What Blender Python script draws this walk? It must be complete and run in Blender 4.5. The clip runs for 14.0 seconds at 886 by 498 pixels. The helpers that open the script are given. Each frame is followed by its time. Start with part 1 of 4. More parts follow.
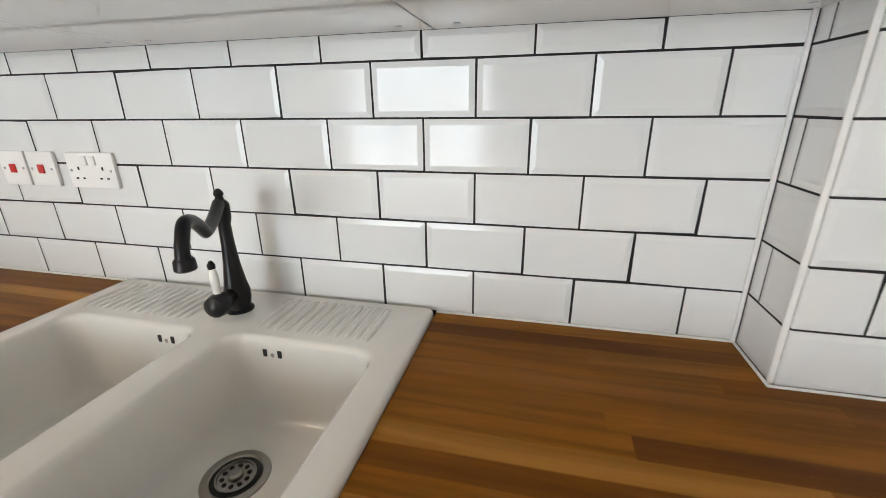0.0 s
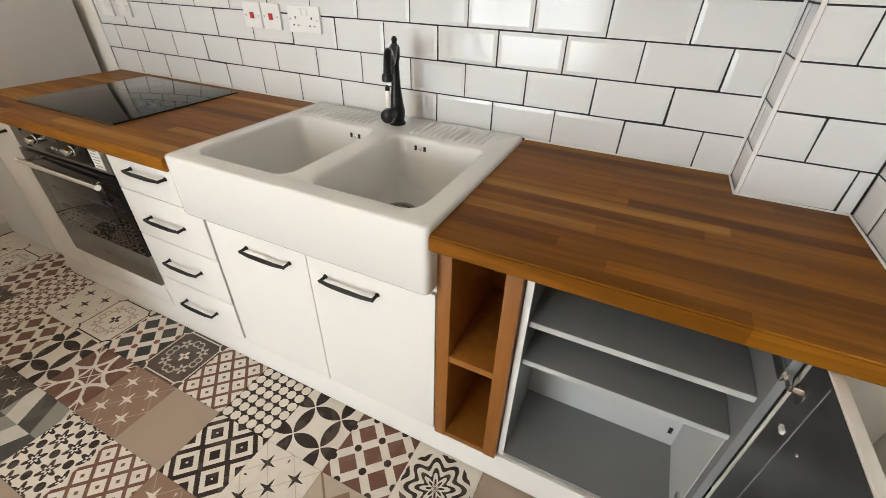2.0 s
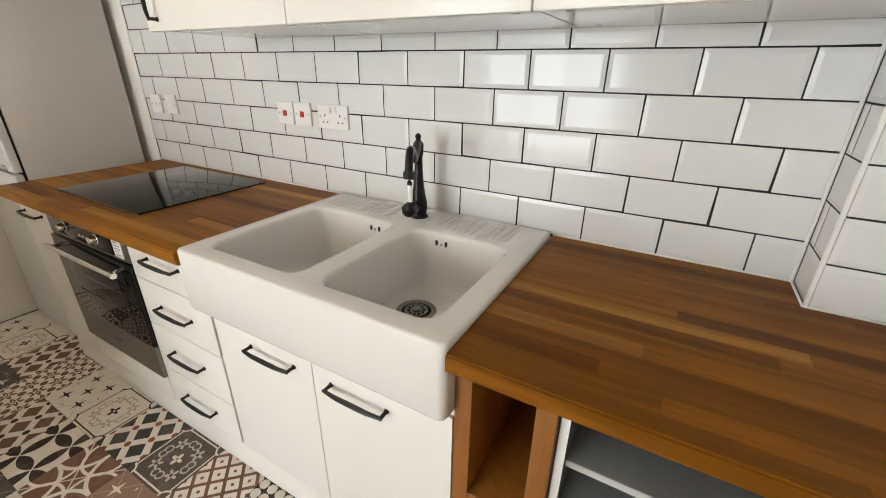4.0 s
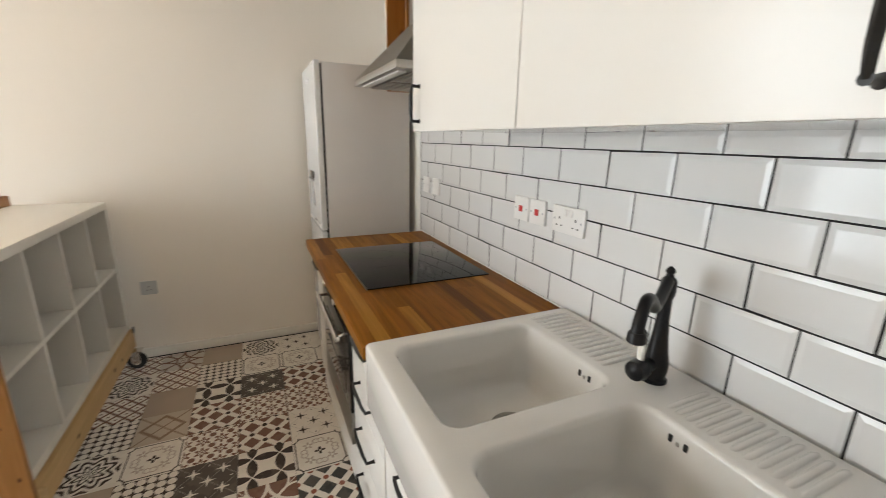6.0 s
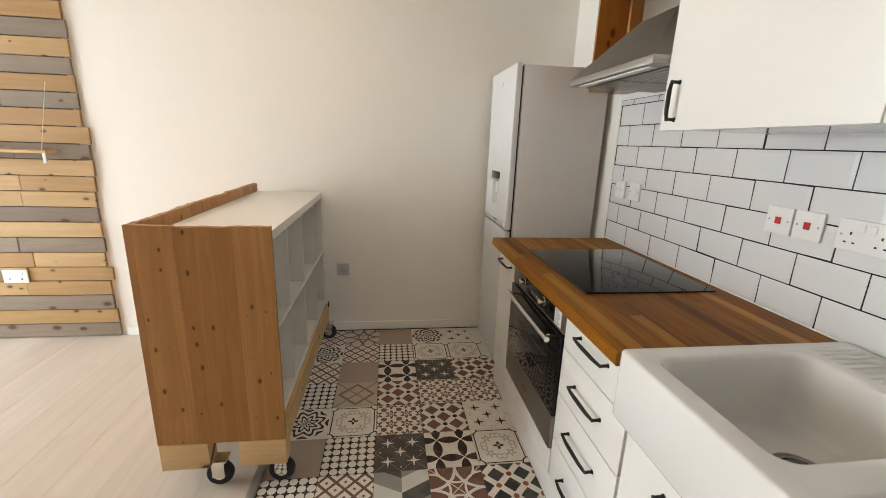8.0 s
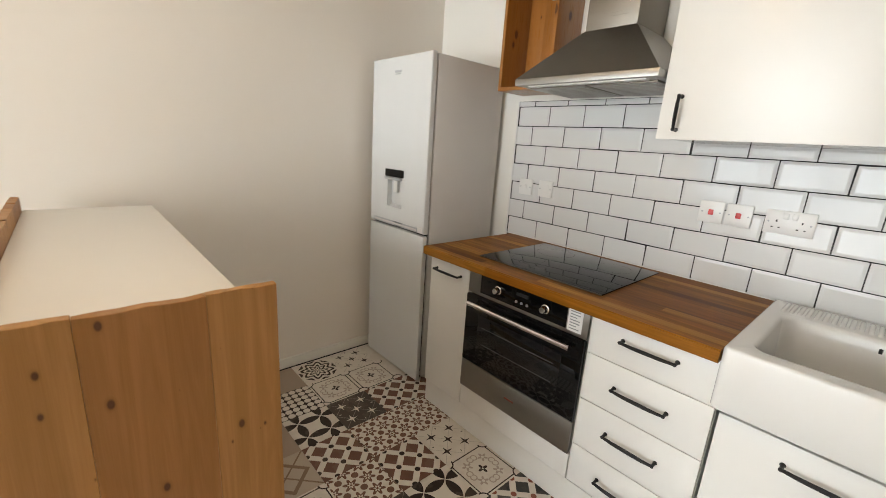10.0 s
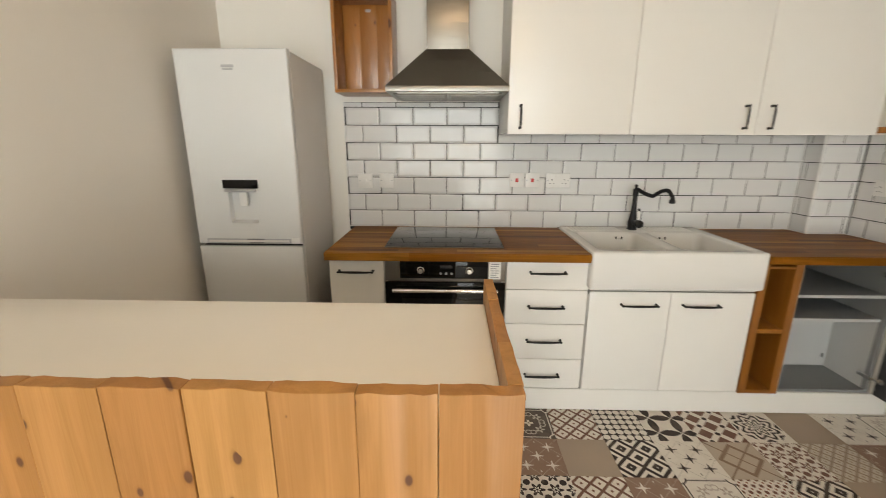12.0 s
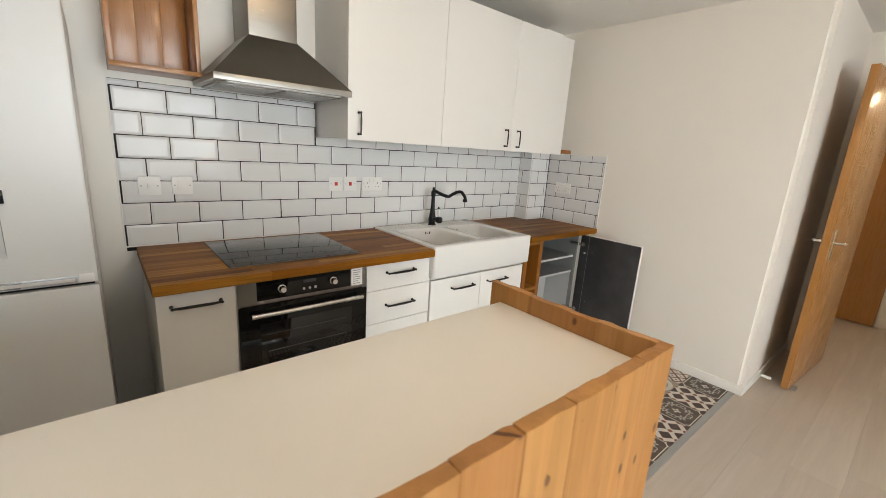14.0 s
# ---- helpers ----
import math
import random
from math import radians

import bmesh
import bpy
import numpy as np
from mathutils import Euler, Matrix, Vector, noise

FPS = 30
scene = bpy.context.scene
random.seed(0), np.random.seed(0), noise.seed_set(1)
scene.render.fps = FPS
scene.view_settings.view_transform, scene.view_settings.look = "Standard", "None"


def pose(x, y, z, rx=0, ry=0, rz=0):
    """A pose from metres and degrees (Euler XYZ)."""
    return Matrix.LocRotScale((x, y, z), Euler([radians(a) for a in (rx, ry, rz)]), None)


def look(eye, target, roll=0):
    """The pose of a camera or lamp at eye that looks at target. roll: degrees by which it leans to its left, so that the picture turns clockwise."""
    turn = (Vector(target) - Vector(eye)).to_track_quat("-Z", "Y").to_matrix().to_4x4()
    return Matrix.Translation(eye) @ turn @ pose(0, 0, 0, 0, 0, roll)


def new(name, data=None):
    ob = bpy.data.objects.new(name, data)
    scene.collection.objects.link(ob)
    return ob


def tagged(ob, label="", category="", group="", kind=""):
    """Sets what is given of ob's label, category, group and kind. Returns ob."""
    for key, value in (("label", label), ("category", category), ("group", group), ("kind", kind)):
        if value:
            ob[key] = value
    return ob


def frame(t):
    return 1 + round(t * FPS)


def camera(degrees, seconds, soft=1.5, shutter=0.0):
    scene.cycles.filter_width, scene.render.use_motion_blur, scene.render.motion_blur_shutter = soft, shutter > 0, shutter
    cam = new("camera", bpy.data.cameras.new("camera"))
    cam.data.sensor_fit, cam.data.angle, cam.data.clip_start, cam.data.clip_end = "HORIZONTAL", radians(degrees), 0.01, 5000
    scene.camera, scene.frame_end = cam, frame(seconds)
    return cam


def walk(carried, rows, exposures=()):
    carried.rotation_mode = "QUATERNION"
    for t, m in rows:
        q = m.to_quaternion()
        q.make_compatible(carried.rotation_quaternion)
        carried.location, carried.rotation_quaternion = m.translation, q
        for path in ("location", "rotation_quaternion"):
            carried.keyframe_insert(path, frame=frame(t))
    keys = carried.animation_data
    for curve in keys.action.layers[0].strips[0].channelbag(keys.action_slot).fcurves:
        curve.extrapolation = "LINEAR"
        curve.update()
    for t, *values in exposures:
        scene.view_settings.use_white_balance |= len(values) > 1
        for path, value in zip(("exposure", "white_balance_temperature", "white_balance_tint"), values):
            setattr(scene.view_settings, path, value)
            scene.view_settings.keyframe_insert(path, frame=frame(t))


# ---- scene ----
cam = camera(94.3, 14.0, soft=.8, shutter=0.3)
PATH = [
    (0, (0.125, -0.792, 1.312), (-0.315, 1.044, 0.654), -0.7),
    (0.5, (0.134, -0.93, 1.291), (-0.188, 0.933, 0.639), 0.3),
    (1, (0.144, -1.123, 1.293), (-0.053, 0.69, 0.472), -0.3),
    (1.5, (0.176, -1.222, 1.329), (-0.183, 0.468, 0.32), -0.2),
    (2, (0.25, -1.3, 1.327), (-0.46, 0.198, 0.208), 1.5),
    (4.5, (0.157, -1.115, 1.351), (-0.841, 0.477, 0.667), 0.2),
    (5, (0.089, -1.028, 1.376), (-1.134, 0.443, 0.791), 0.1),
    (5.5, (0.049, -0.947, 1.403), (-1.47, 0.238, 0.865), 1.0),
    (6, (0.055, -0.891, 1.41), (-1.703, -0.087, 0.898), 1.2),
    (6.5, (0.07, -0.915, 1.41), (-1.819, -0.537, 0.876), 0.6),
    (7, (0.08, -1.006, 1.401), (-1.839, -0.844, 0.861), 1.4),
    (9.5, (-0.506, -1.73, 1.36), (-2.187, -0.758, 0.882), 3.6),
    (10, (-0.684, -1.926, 1.373), (-2.114, -0.618, 0.876), 3.8),
    (10.5, (-0.92, -2.101, 1.377), (-2.132, -0.566, 0.957), 2.8),
    (11, (-1.137, -2.304, 1.38), (-2.014, -0.546, 1.004), 3.0),
    (11.5, (-1.355, -2.492, 1.412), (-1.829, -0.608, 0.938), 1.5),
    (12, (-1.581, -2.561, 1.383), (-1.626, -0.623, 0.891), 0.2),
    (12.5, (-1.757, -2.612, 1.389), (-1.273, -0.733, 0.905), 2.0),
    (13, (-1.966, -2.645, 1.423), (-1.06, -0.939, 0.906), 1.6),
    (13.5, (-2.142, -2.524, 1.418), (-1.016, -0.944, 0.934), 1.3),
    (14, (-2.303, -2.367, 1.414), (-1.045, -0.884, 0.947), 3.7),
]
EXPOSURES = [(0, -0.06, 6550, 10), (1, -0.11, 6600, 10), (2, -0.07, 6750, 10), (5, -0.21, 6850, 10), (6, -0.25, 6700, 10), (7, -0.31, 6750, 10),
             (9.5, -0.28, 6500, 10), (10, -0.31, 6750, 10), (10.5, -0.39, 6700, 10), (11, -0.46, 6600, 10), (11.5, -0.56, 7250, 10), (13, -0.45, 7350, 10), (14, -0.41, 6750, 10)]
walk(cam, [(t, look(eye, target, roll)) for t, eye, target, roll in PATH], EXPOSURES)

W = 0.88       # worktop height
CEIL = 2.385   # ceiling height
XL, XR, YB = -2.935, 0.746, 0.008   # plaster faces: left wall, right wall, back wall
YS = -5.3      # window wall
TP, TQ = 0.2025, 0.1025             # wall tile pitch
FP = 0.2305                         # floor tile pitch

# ---- world and light ----
world = bpy.data.worlds.new("sky")
scene.world = world
world.use_nodes = True
wt = world.node_tree
sky = wt.nodes.new("ShaderNodeTexSky")
sky.sky_type, sky.sun_disc, sky.sun_elevation, sky.sun_rotation = "NISHITA", False, radians(48), radians(20)
wt.links.new(sky.outputs[0], wt.nodes["Background"].inputs[0])
wt.nodes["Background"].inputs[1].default_value = 0.12


def lamp(name, kind, m, energy, color, **kw):
    data = bpy.data.lights.new(name, kind)
    data.energy, data.color = energy, color
    for key, value in kw.items():
        if key == "size":
            data.size = value
        elif key == "size_y":
            data.shape, data.size_y = "RECTANGLE", value
        elif key == "angle":
            data.angle = value
        elif key == "radius":
            data.shadow_soft_size = value
    ob = new(name, data)
    ob.matrix_world = m
    return ob


lamp("sun", "SUN", look((0, 10, 20), (0, 0, 3)), 1.0, (1, .95, .88), angle=radians(12))
WX0, WX1, WZ0, WZ1 = -2.82, -.6, 0.12, 2.12     # patio window opening
for k in range(3):      # skylight falls in at a slant through the window's height
    z = WZ0 + (WZ1 - WZ0) * (k + .5) / 3
    lamp("window_light", "AREA", look(((WX0 + WX1) / 2, YS - .22, z), ((WX0 + WX1) / 2, YS + 2.0, z - .60)), 45, (.86, .94, 1.0), size=WX1 - WX0, size_y=.66)
lamp("ceiling_lamp_light", "POINT", pose(-1.45, -1.95, 2.25), 15, (1, .75, .49), radius=.09)
lamp("hall_light", "POINT", pose(2.7, -2.7, 2.2), 12, (1, .78, .52), radius=.1)


# ---- materials ----
class X:
    """A value in a node tree, for writing patterns as sums."""

    def __init__(self, nt, s):
        self.nt, self.s = nt, s

    def op(self, kind, other=None, third=None):
        n = self.nt.nodes.new("ShaderNodeMath")
        n.operation = kind
        for i, v in enumerate((self, other, third)):
            if v is None:
                continue
            if isinstance(v, X):
                self.nt.links.new(v.s, n.inputs[i])
            else:
                n.inputs[i].default_value = v
        return X(self.nt, n.outputs[0])

    def __add__(self, o): return self.op("ADD", o)
    def __sub__(self, o): return self.op("SUBTRACT", o)
    def __mul__(self, o): return self.op("MULTIPLY", o)
    def __lt__(self, o): return self.op("LESS_THAN", o)
    def __gt__(self, o): return self.op("GREATER_THAN", o)
    def __abs__(self): return self.op("ABSOLUTE")
    def mn(self, o): return self.op("MINIMUM", o)
    def mx(self, o): return self.op("MAXIMUM", o)
    def fr(self): return self.op("FRACT")
    def ln(self, o): return (self * self + o * o).op("SQRT")
    def inv(self): return self * -1.0 + 1.0


def node(nt, kind, **inputs):
    n = nt.nodes.new(kind)
    for key, v in inputs.items():
        key = key.replace("_", " ")
        if hasattr(v, "node"):
            nt.links.new(v, n.inputs[key])
        else:
            n.inputs[key].default_value = v
    return n


def rgb(c):
    return (*c, 1.0)


def mixed(nt, fac, a, b):
    n = nt.nodes.new("ShaderNodeMix")
    n.data_type = "RGBA"
    for sock, v in ((n.inputs[0], fac), (n.inputs[6], a), (n.inputs[7], b)):
        if isinstance(v, X):
            v = v.s
        if hasattr(v, "node"):
            nt.links.new(v, sock)
        elif isinstance(v, (int, float)):
            sock.default_value = v
        else:
            sock.default_value = rgb(v) if len(v) == 3 else v
    return n.outputs[2]


def material(name):
    m = bpy.data.materials.new(name)
    m.use_nodes = True
    nt = m.node_tree
    return m, nt, nt.nodes["Principled BSDF"]


def coords(nt, scale=(1, 1, 1), jitter=0.0):
    tc = nt.nodes.new("ShaderNodeTexCoord")
    mp = nt.nodes.new("ShaderNodeMapping")
    nt.links.new(tc.outputs["Object"], mp.inputs[0])
    mp.inputs["Scale"].default_value = scale
    if jitter:
        info = nt.nodes.new("ShaderNodeObjectInfo")
        v = node(nt, "ShaderNodeVectorMath")
        v.operation = "SCALE"
        v.inputs[0].default_value = (jitter, jitter * 1.7, jitter * .6)
        nt.links.new(info.outputs["Random"], v.inputs["Scale"])
        nt.links.new(v.outputs[0], mp.inputs["Location"])
    return mp.outputs[0]


def bump(nt, bsdf, height, strength, distance):
    b = node(nt, "ShaderNodeBump", Strength=strength, Distance=distance)
    nt.links.new(height.s if isinstance(height, X) else height, b.inputs["Height"])
    nt.links.new(b.outputs[0], bsdf.inputs["Normal"])


def plain(name, color, rough=.5, metal=0.0, vary=.06, grain=300.0, stain=6.0, relief=.05, coat=0.0, dist=.001):
    """A plain surface with a fine grain and broad, faint stains."""
    m, nt, b = material(name)
    co = coords(nt, jitter=3.0)
    broad = node(nt, "ShaderNodeTexNoise", Vector=co, Scale=stain, Detail=4.0)
    fine = node(nt, "ShaderNodeTexNoise", Vector=co, Scale=grain, Detail=2.0)
    dark = tuple(c * (1 - 2 * vary) for c in color)
    light = tuple(min(1, c * (1 + vary)) for c in color)
    nt.links.new(mixed(nt, broad.outputs[0], dark, light), b.inputs["Base Color"])
    r = X(nt, broad.outputs[0]) * (rough * min(.35, vary * 4)) + rough * (1 - min(.175, vary * 2))
    nt.links.new(r.s, b.inputs["Roughness"])
    b.inputs["Metallic"].default_value = metal
    b.inputs["Coat Weight"].default_value = coat
    b.inputs["Coat Roughness"].default_value = .06
    if relief:
        bump(nt, b, fine.outputs[0], relief, dist)
    return m


def wood(name, tones, axis=0, grain=1.0, knots=0.0, rough=.45, coat=0.0, figure=.5, relief=.15, deep=.58):
    """Wood with grain along one axis of the piece; each piece takes its own tone between the tones."""
    m, nt, b = material(name)
    sc = [26.0 * grain] * 3
    sc[axis] = 1.6 * grain
    co = coords(nt, tuple(sc), 31.0)
    warp = node(nt, "ShaderNodeTexNoise", Vector=co, Scale=.6, Detail=3.0)
    rings = node(nt, "ShaderNodeTexNoise", Vector=co, Scale=1.0, Detail=6.0, Roughness=.6, Distortion=1.2)
    fibre_sc = [420.0] * 3
    fibre_sc[axis] = 9.0
    fibre = node(nt, "ShaderNodeTexNoise", Vector=coords(nt, tuple(fibre_sc), 11.0), Scale=1.0, Detail=3.0)
    info = nt.nodes.new("ShaderNodeObjectInfo")
    ramp = nt.nodes.new("ShaderNodeValToRGB")
    ramp.color_ramp.interpolation = "LINEAR"
    while len(ramp.color_ramp.elements) < len(tones):
        ramp.color_ramp.elements.new(.5)
    for i, t in enumerate(tones):
        ramp.color_ramp.elements[i].position = i / (len(tones) - 1)
        ramp.color_ramp.elements[i].color = rgb(t)
    nt.links.new(info.outputs["Random"], ramp.inputs[0])
    wave = (X(nt, rings.outputs[0]) * 9.0 + X(nt, warp.outputs[0]) * 4.0).op("SINE") * .5 + .5
    dark = node(nt, "ShaderNodeHueSaturation", Saturation=1.08, Value=deep, Color=ramp.outputs[0])
    col = mixed(nt, wave * figure * .75 + X(nt, fibre.outputs[0]) * .3 - .08, ramp.outputs[0], dark.outputs[0])
    if knots:
        sep = node(nt, "ShaderNodeSeparateXYZ", Vector=coords(nt, (1, 1, 1), 23.0))
        oth = [i for i in range(3) if i != axis]
        across = X(nt, sep.outputs[oth[0]]) + X(nt, sep.outputs[oth[1]])
        comb = node(nt, "ShaderNodeCombineXYZ")
        nt.links.new((across * (8.5 * knots)).s, comb.inputs[0])
        nt.links.new((X(nt, sep.outputs[axis]) * (5.0 * knots)).s, comb.inputs[1])
        kv = node(nt, "ShaderNodeTexVoronoi", Vector=comb.outputs[0], Scale=1.0, Randomness=1.0)
        kv.voronoi_dimensions = "2D"
        d = X(nt, kv.outputs["Distance"])
        pick = X(nt, node(nt, "ShaderNodeSeparateColor", Color=kv.outputs["Color"]).outputs[0])
        pick = (pick - .3).op("MAXIMUM", 0.0).op("MINIMUM", .6) * 1.6
        core = (d * -24.0 + pick * 2.9).op("MAXIMUM", 0.0).op("MINIMUM", .92)
        halo = (d * -5.5 + pick * 1.1).op("MAXIMUM", 0.0).op("MINIMUM", .4)
        col = mixed(nt, halo, col, dark.outputs[0])
        col = mixed(nt, core, col, (.085, .024, .006))
    nt.links.new(col, b.inputs["Base Color"])
    nt.links.new((X(nt, fibre.outputs[0]) * .2 + (rough - .1)).s, b.inputs["Roughness"])
    b.inputs["Coat Weight"].default_value = coat
    b.inputs["Coat Roughness"].default_value = .12
    bump(nt, b, X(nt, fibre.outputs[0]) * .6 + wave * .4, relief, .0006)
    return m


def paint_wall(name, color):
    m, nt, b = material(name)
    co = coords(nt)
    n1 = node(nt, "ShaderNodeTexNoise", Vector=co, Scale=1.3, Detail=5.0)
    n2 = node(nt, "ShaderNodeTexNoise", Vector=co, Scale=240.0, Detail=3.0)
    n3 = node(nt, "ShaderNodeTexNoise", Vector=co, Scale=9.0, Detail=2.0)
    nt.links.new(mixed(nt, n1.outputs[0], tuple(c * .95 for c in color), color), b.inputs["Base Color"])
    b.inputs["Roughness"].default_value = .62
    bump(nt, b, X(nt, n2.outputs[0]) * .35 + X(nt, n3.outputs[0]), .12, .002)
    return m


def glaze(name, color, rough=.05, wav=.25):
    """Glazed ceramic: glossy with a slightly wavy face."""
    m, nt, b = material(name)
    co = coords(nt, jitter=7.0)
    n1 = node(nt, "ShaderNodeTexNoise", Vector=co, Scale=11.0, Detail=2.0)
    info = nt.nodes.new("ShaderNodeObjectInfo")
    nt.links.new(mixed(nt, info.outputs["Random"], tuple(c * .965 for c in color), color), b.inputs["Base Color"])
    nt.links.new((X(nt, n1.outputs[0]) * .06 + rough).s, b.inputs["Roughness"])
    bump(nt, b, n1.outputs[0], wav, .0025)
    return m


def brushed(name, color, rough, axis):
    m, nt, b = material(name)
    sc = [900.0] * 3
    sc[axis] = 4.0
    n1 = node(nt, "ShaderNodeTexNoise", Vector=coords(nt, tuple(sc)), Scale=1.0, Detail=2.0)
    n2 = node(nt, "ShaderNodeTexNoise", Vector=coords(nt), Scale=5.0, Detail=3.0)
    nt.links.new(mixed(nt, n2.outputs[0], tuple(c * .85 for c in color), color), b.inputs["Base Color"])
    b.inputs["Metallic"].default_value = 1.0
    b.inputs["Anisotropic"].default_value = .85
    tan = nt.nodes.new("ShaderNodeTangent")
    tan.direction_type, tan.axis = "RADIAL", "Z"
    nt.links.new(tan.outputs[0], b.inputs["Tangent"])
    nt.links.new((X(nt, n1.outputs[0]) * .12 + rough - .06).s, b.inputs["Roughness"])
    bump(nt, b, n1.outputs[0], .25, .0004)
    return m


M_WALL = paint_wall("wall_paint", (.86, .81, .74))
M_WALL_BACK = paint_wall("wall_paint_back", (.87, .845, .79))
M_CEIL = paint_wall("ceiling_paint", (.80, .78, .74))
M_TRIM = plain("trim_gloss", (.80, .77, .72), .3, vary=.02)
M_TILE = glaze("white_glaze", (.735, .735, .73), .07, .3)
M_GROUT = plain("black_grout", (.012, .012, .013), .85, vary=.2, grain=900, relief=.3)
M_SEAL = plain("white_sealant", (.80, .79, .77), .35, vary=.03)
M_STAVE = wood("oiled_oak", [(.155, .045, .004), (.31, .116, .011), (.225, .076, .007), (.52, .248, .05), (.245, .085, .008), (.37, .146, .015), (.165, .049, .004), (.33, .126, .012), (.205, .065, .006)], 0, .85, rough=.42, figure=.75, deep=.36)
M_STAVE.node_tree.nodes["Principled BSDF"].inputs["Specular IOR Level"].default_value = .1
M_NICHE = wood("stained_wood", [(.27, .095, .014), (.34, .13, .022)], 2, 1.0, rough=.4, coat=.1)
M_PINE = wood("pine_board", [(.41, .183, .050), (.475, .232, .070), (.36, .150, .038), (.44, .205, .060)], 2, 1.0, knots=1.9, rough=.5, figure=.6)
M_PINE_X = wood("pine_beam", [(.66, .44, .20), (.70, .47, .23)], 0, .9, knots=.7, rough=.6, figure=.35)
M_PINE_Y = wood("pine_block", [(.70, .48, .24), (.66, .44, .21)], 1, .9, knots=.7, rough=.6, figure=.35)
M_CRATE = wood("varnished_pine", [(.36, .142, .030), (.41, .172, .042)], 2, .8, knots=.9, rough=.3, coat=.35, figure=.35)
M_PALLET = wood("pallet_tan", [(.43, .265, .105), (.36, .195, .07), (.50, .325, .145), (.39, .225, .088)], 1, .9, knots=1.2, rough=.65, figure=.4, relief=.4)
M_PALLET_G = wood("pallet_grey", [(.23, .178, .128), (.27, .215, .16), (.19, .14, .10)], 1, .9, knots=.8, rough=.75, figure=.4, relief=.4)
M_DOORWOOD = wood("orange_veneer", [(.42, .19, .05), (.44, .20, .055)], 2, .7, rough=.28, coat=.3, figure=.18)
M_LAM = wood("pale_laminate", [(.575, .495, .415), (.61, .53, .45), (.545, .465, .385)], 0, .6, rough=.35, figure=.26, relief=.08)
M_CAB = plain("white_cabinet", (.80, .78, .74), .3, vary=.006, relief=0)
M_GLOSSWHITE = plain("gloss_white_board", (.78, .78, .76), .05, vary=.01, relief=0)
M_CABGREY = plain("grey_carcass", (.22, .225, .228), .45, vary=.05, relief=.03)
M_DOORBACK = plain("charcoal_board", (.05, .05, .054), .3, vary=.42, stain=7, relief=.05)
M_SHELFWHITE = plain("white_foil", (.80, .77, .715), .38, vary=.02, stain=3, relief=.02)
M_IRON = plain("black_iron", (.014, .014, .015), .42, metal=.3, vary=.15, grain=500, relief=.2)
M_BLACKTAP = plain("matt_black_metal", (.012, .012, .014), .33, metal=.4, vary=.1, relief=.03)
M_SINK = glaze("fireclay", (.76, .745, .715), .06, .06)
M_STEEL = brushed("brushed_steel", (.37, .355, .33), .33, 0)
M_STEEL_D = brushed("dark_steel", (.26, .236, .206), .3, 0)
M_CHROME = plain("chrome", (.78, .77, .75), .12, metal=1.0, vary=.03, relief=0)
M_GLASSBLACK = plain("black_glass", (.006, .006, .006), .03, vary=.1, relief=0)
M_GLASSBLACK.node_tree.nodes["Principled BSDF"].inputs["Specular IOR Level"].default_value = .3
M_PLASTIC = plain("white_plastic", (.80, .79, .77), .3, vary=.02, relief=0)
M_RED = plain("red_plastic", (.55, .03, .03), .35, vary=.05, relief=0)
M_DARK = plain("dark_slot", (.01, .01, .01), .7, vary=.1, relief=0)
M_GREYBAR = plain("print_grey", (.3, .3, .31), .5, vary=.05, relief=0)
M_ENAMEL = plain("fridge_enamel", (.69, .695, .69), .24, vary=.012, grain=700, relief=.03)
M_ENAMEL.node_tree.nodes["Principled BSDF"].inputs["Specular IOR Level"].default_value = .28
M_ENAMEL_S = plain("fridge_side", (.68, .655, .63), .35, vary=.02, grain=700, relief=.08)
M_SILVER = plain("silver_plastic", (.45, .46, .48), .28, metal=.5, vary=.03, relief=0)
M_RUBBER = plain("black_rubber", (.015, .015, .015), .7, vary=.2, relief=.1)
M_STRIP = plain("grey_floor_strip", (.38, .385, .385), .35, metal=.5, vary=.06, relief=.05)
M_STRING = plain("white_string", (.75, .72, .66), .8, vary=.05)
M_FRAMEWHITE = plain("upvc", (.82, .82, .81), .3, vary=.02)
M_CERAMIC = glaze("lever_ceramic", (.84, .82, .78))

m_bulb, nt_, b_ = material("lamp_glass")
b_.inputs["Base Color"].default_value = (.9, .85, .75, 1)
b_.inputs["Emission Color"].default_value = (1, .72, .42, 1)
b_.inputs["Emission Strength"].default_value = 4.0
M_BULB = m_bulb
m_pane, nt_, b_ = material("window_glass")
b_.inputs["Transmission Weight"].default_value = 1.0
b_.inputs["Roughness"].default_value = 0.0
b_.inputs["IOR"].default_value = 1.1
M_PANE = m_pane
M_LAWN = plain("lawn", (.055, .085, .025), .9, vary=.3, grain=60, relief=.3)

# floor tile prints
CREAM, DARK, BROWN, TAUPE, GREY, RUST = (.70, .645, .57), (.036, .023, .018), (.17, .08, .052), (.38, .295, .225), (.33, .315, .29), (.26, .085, .05)


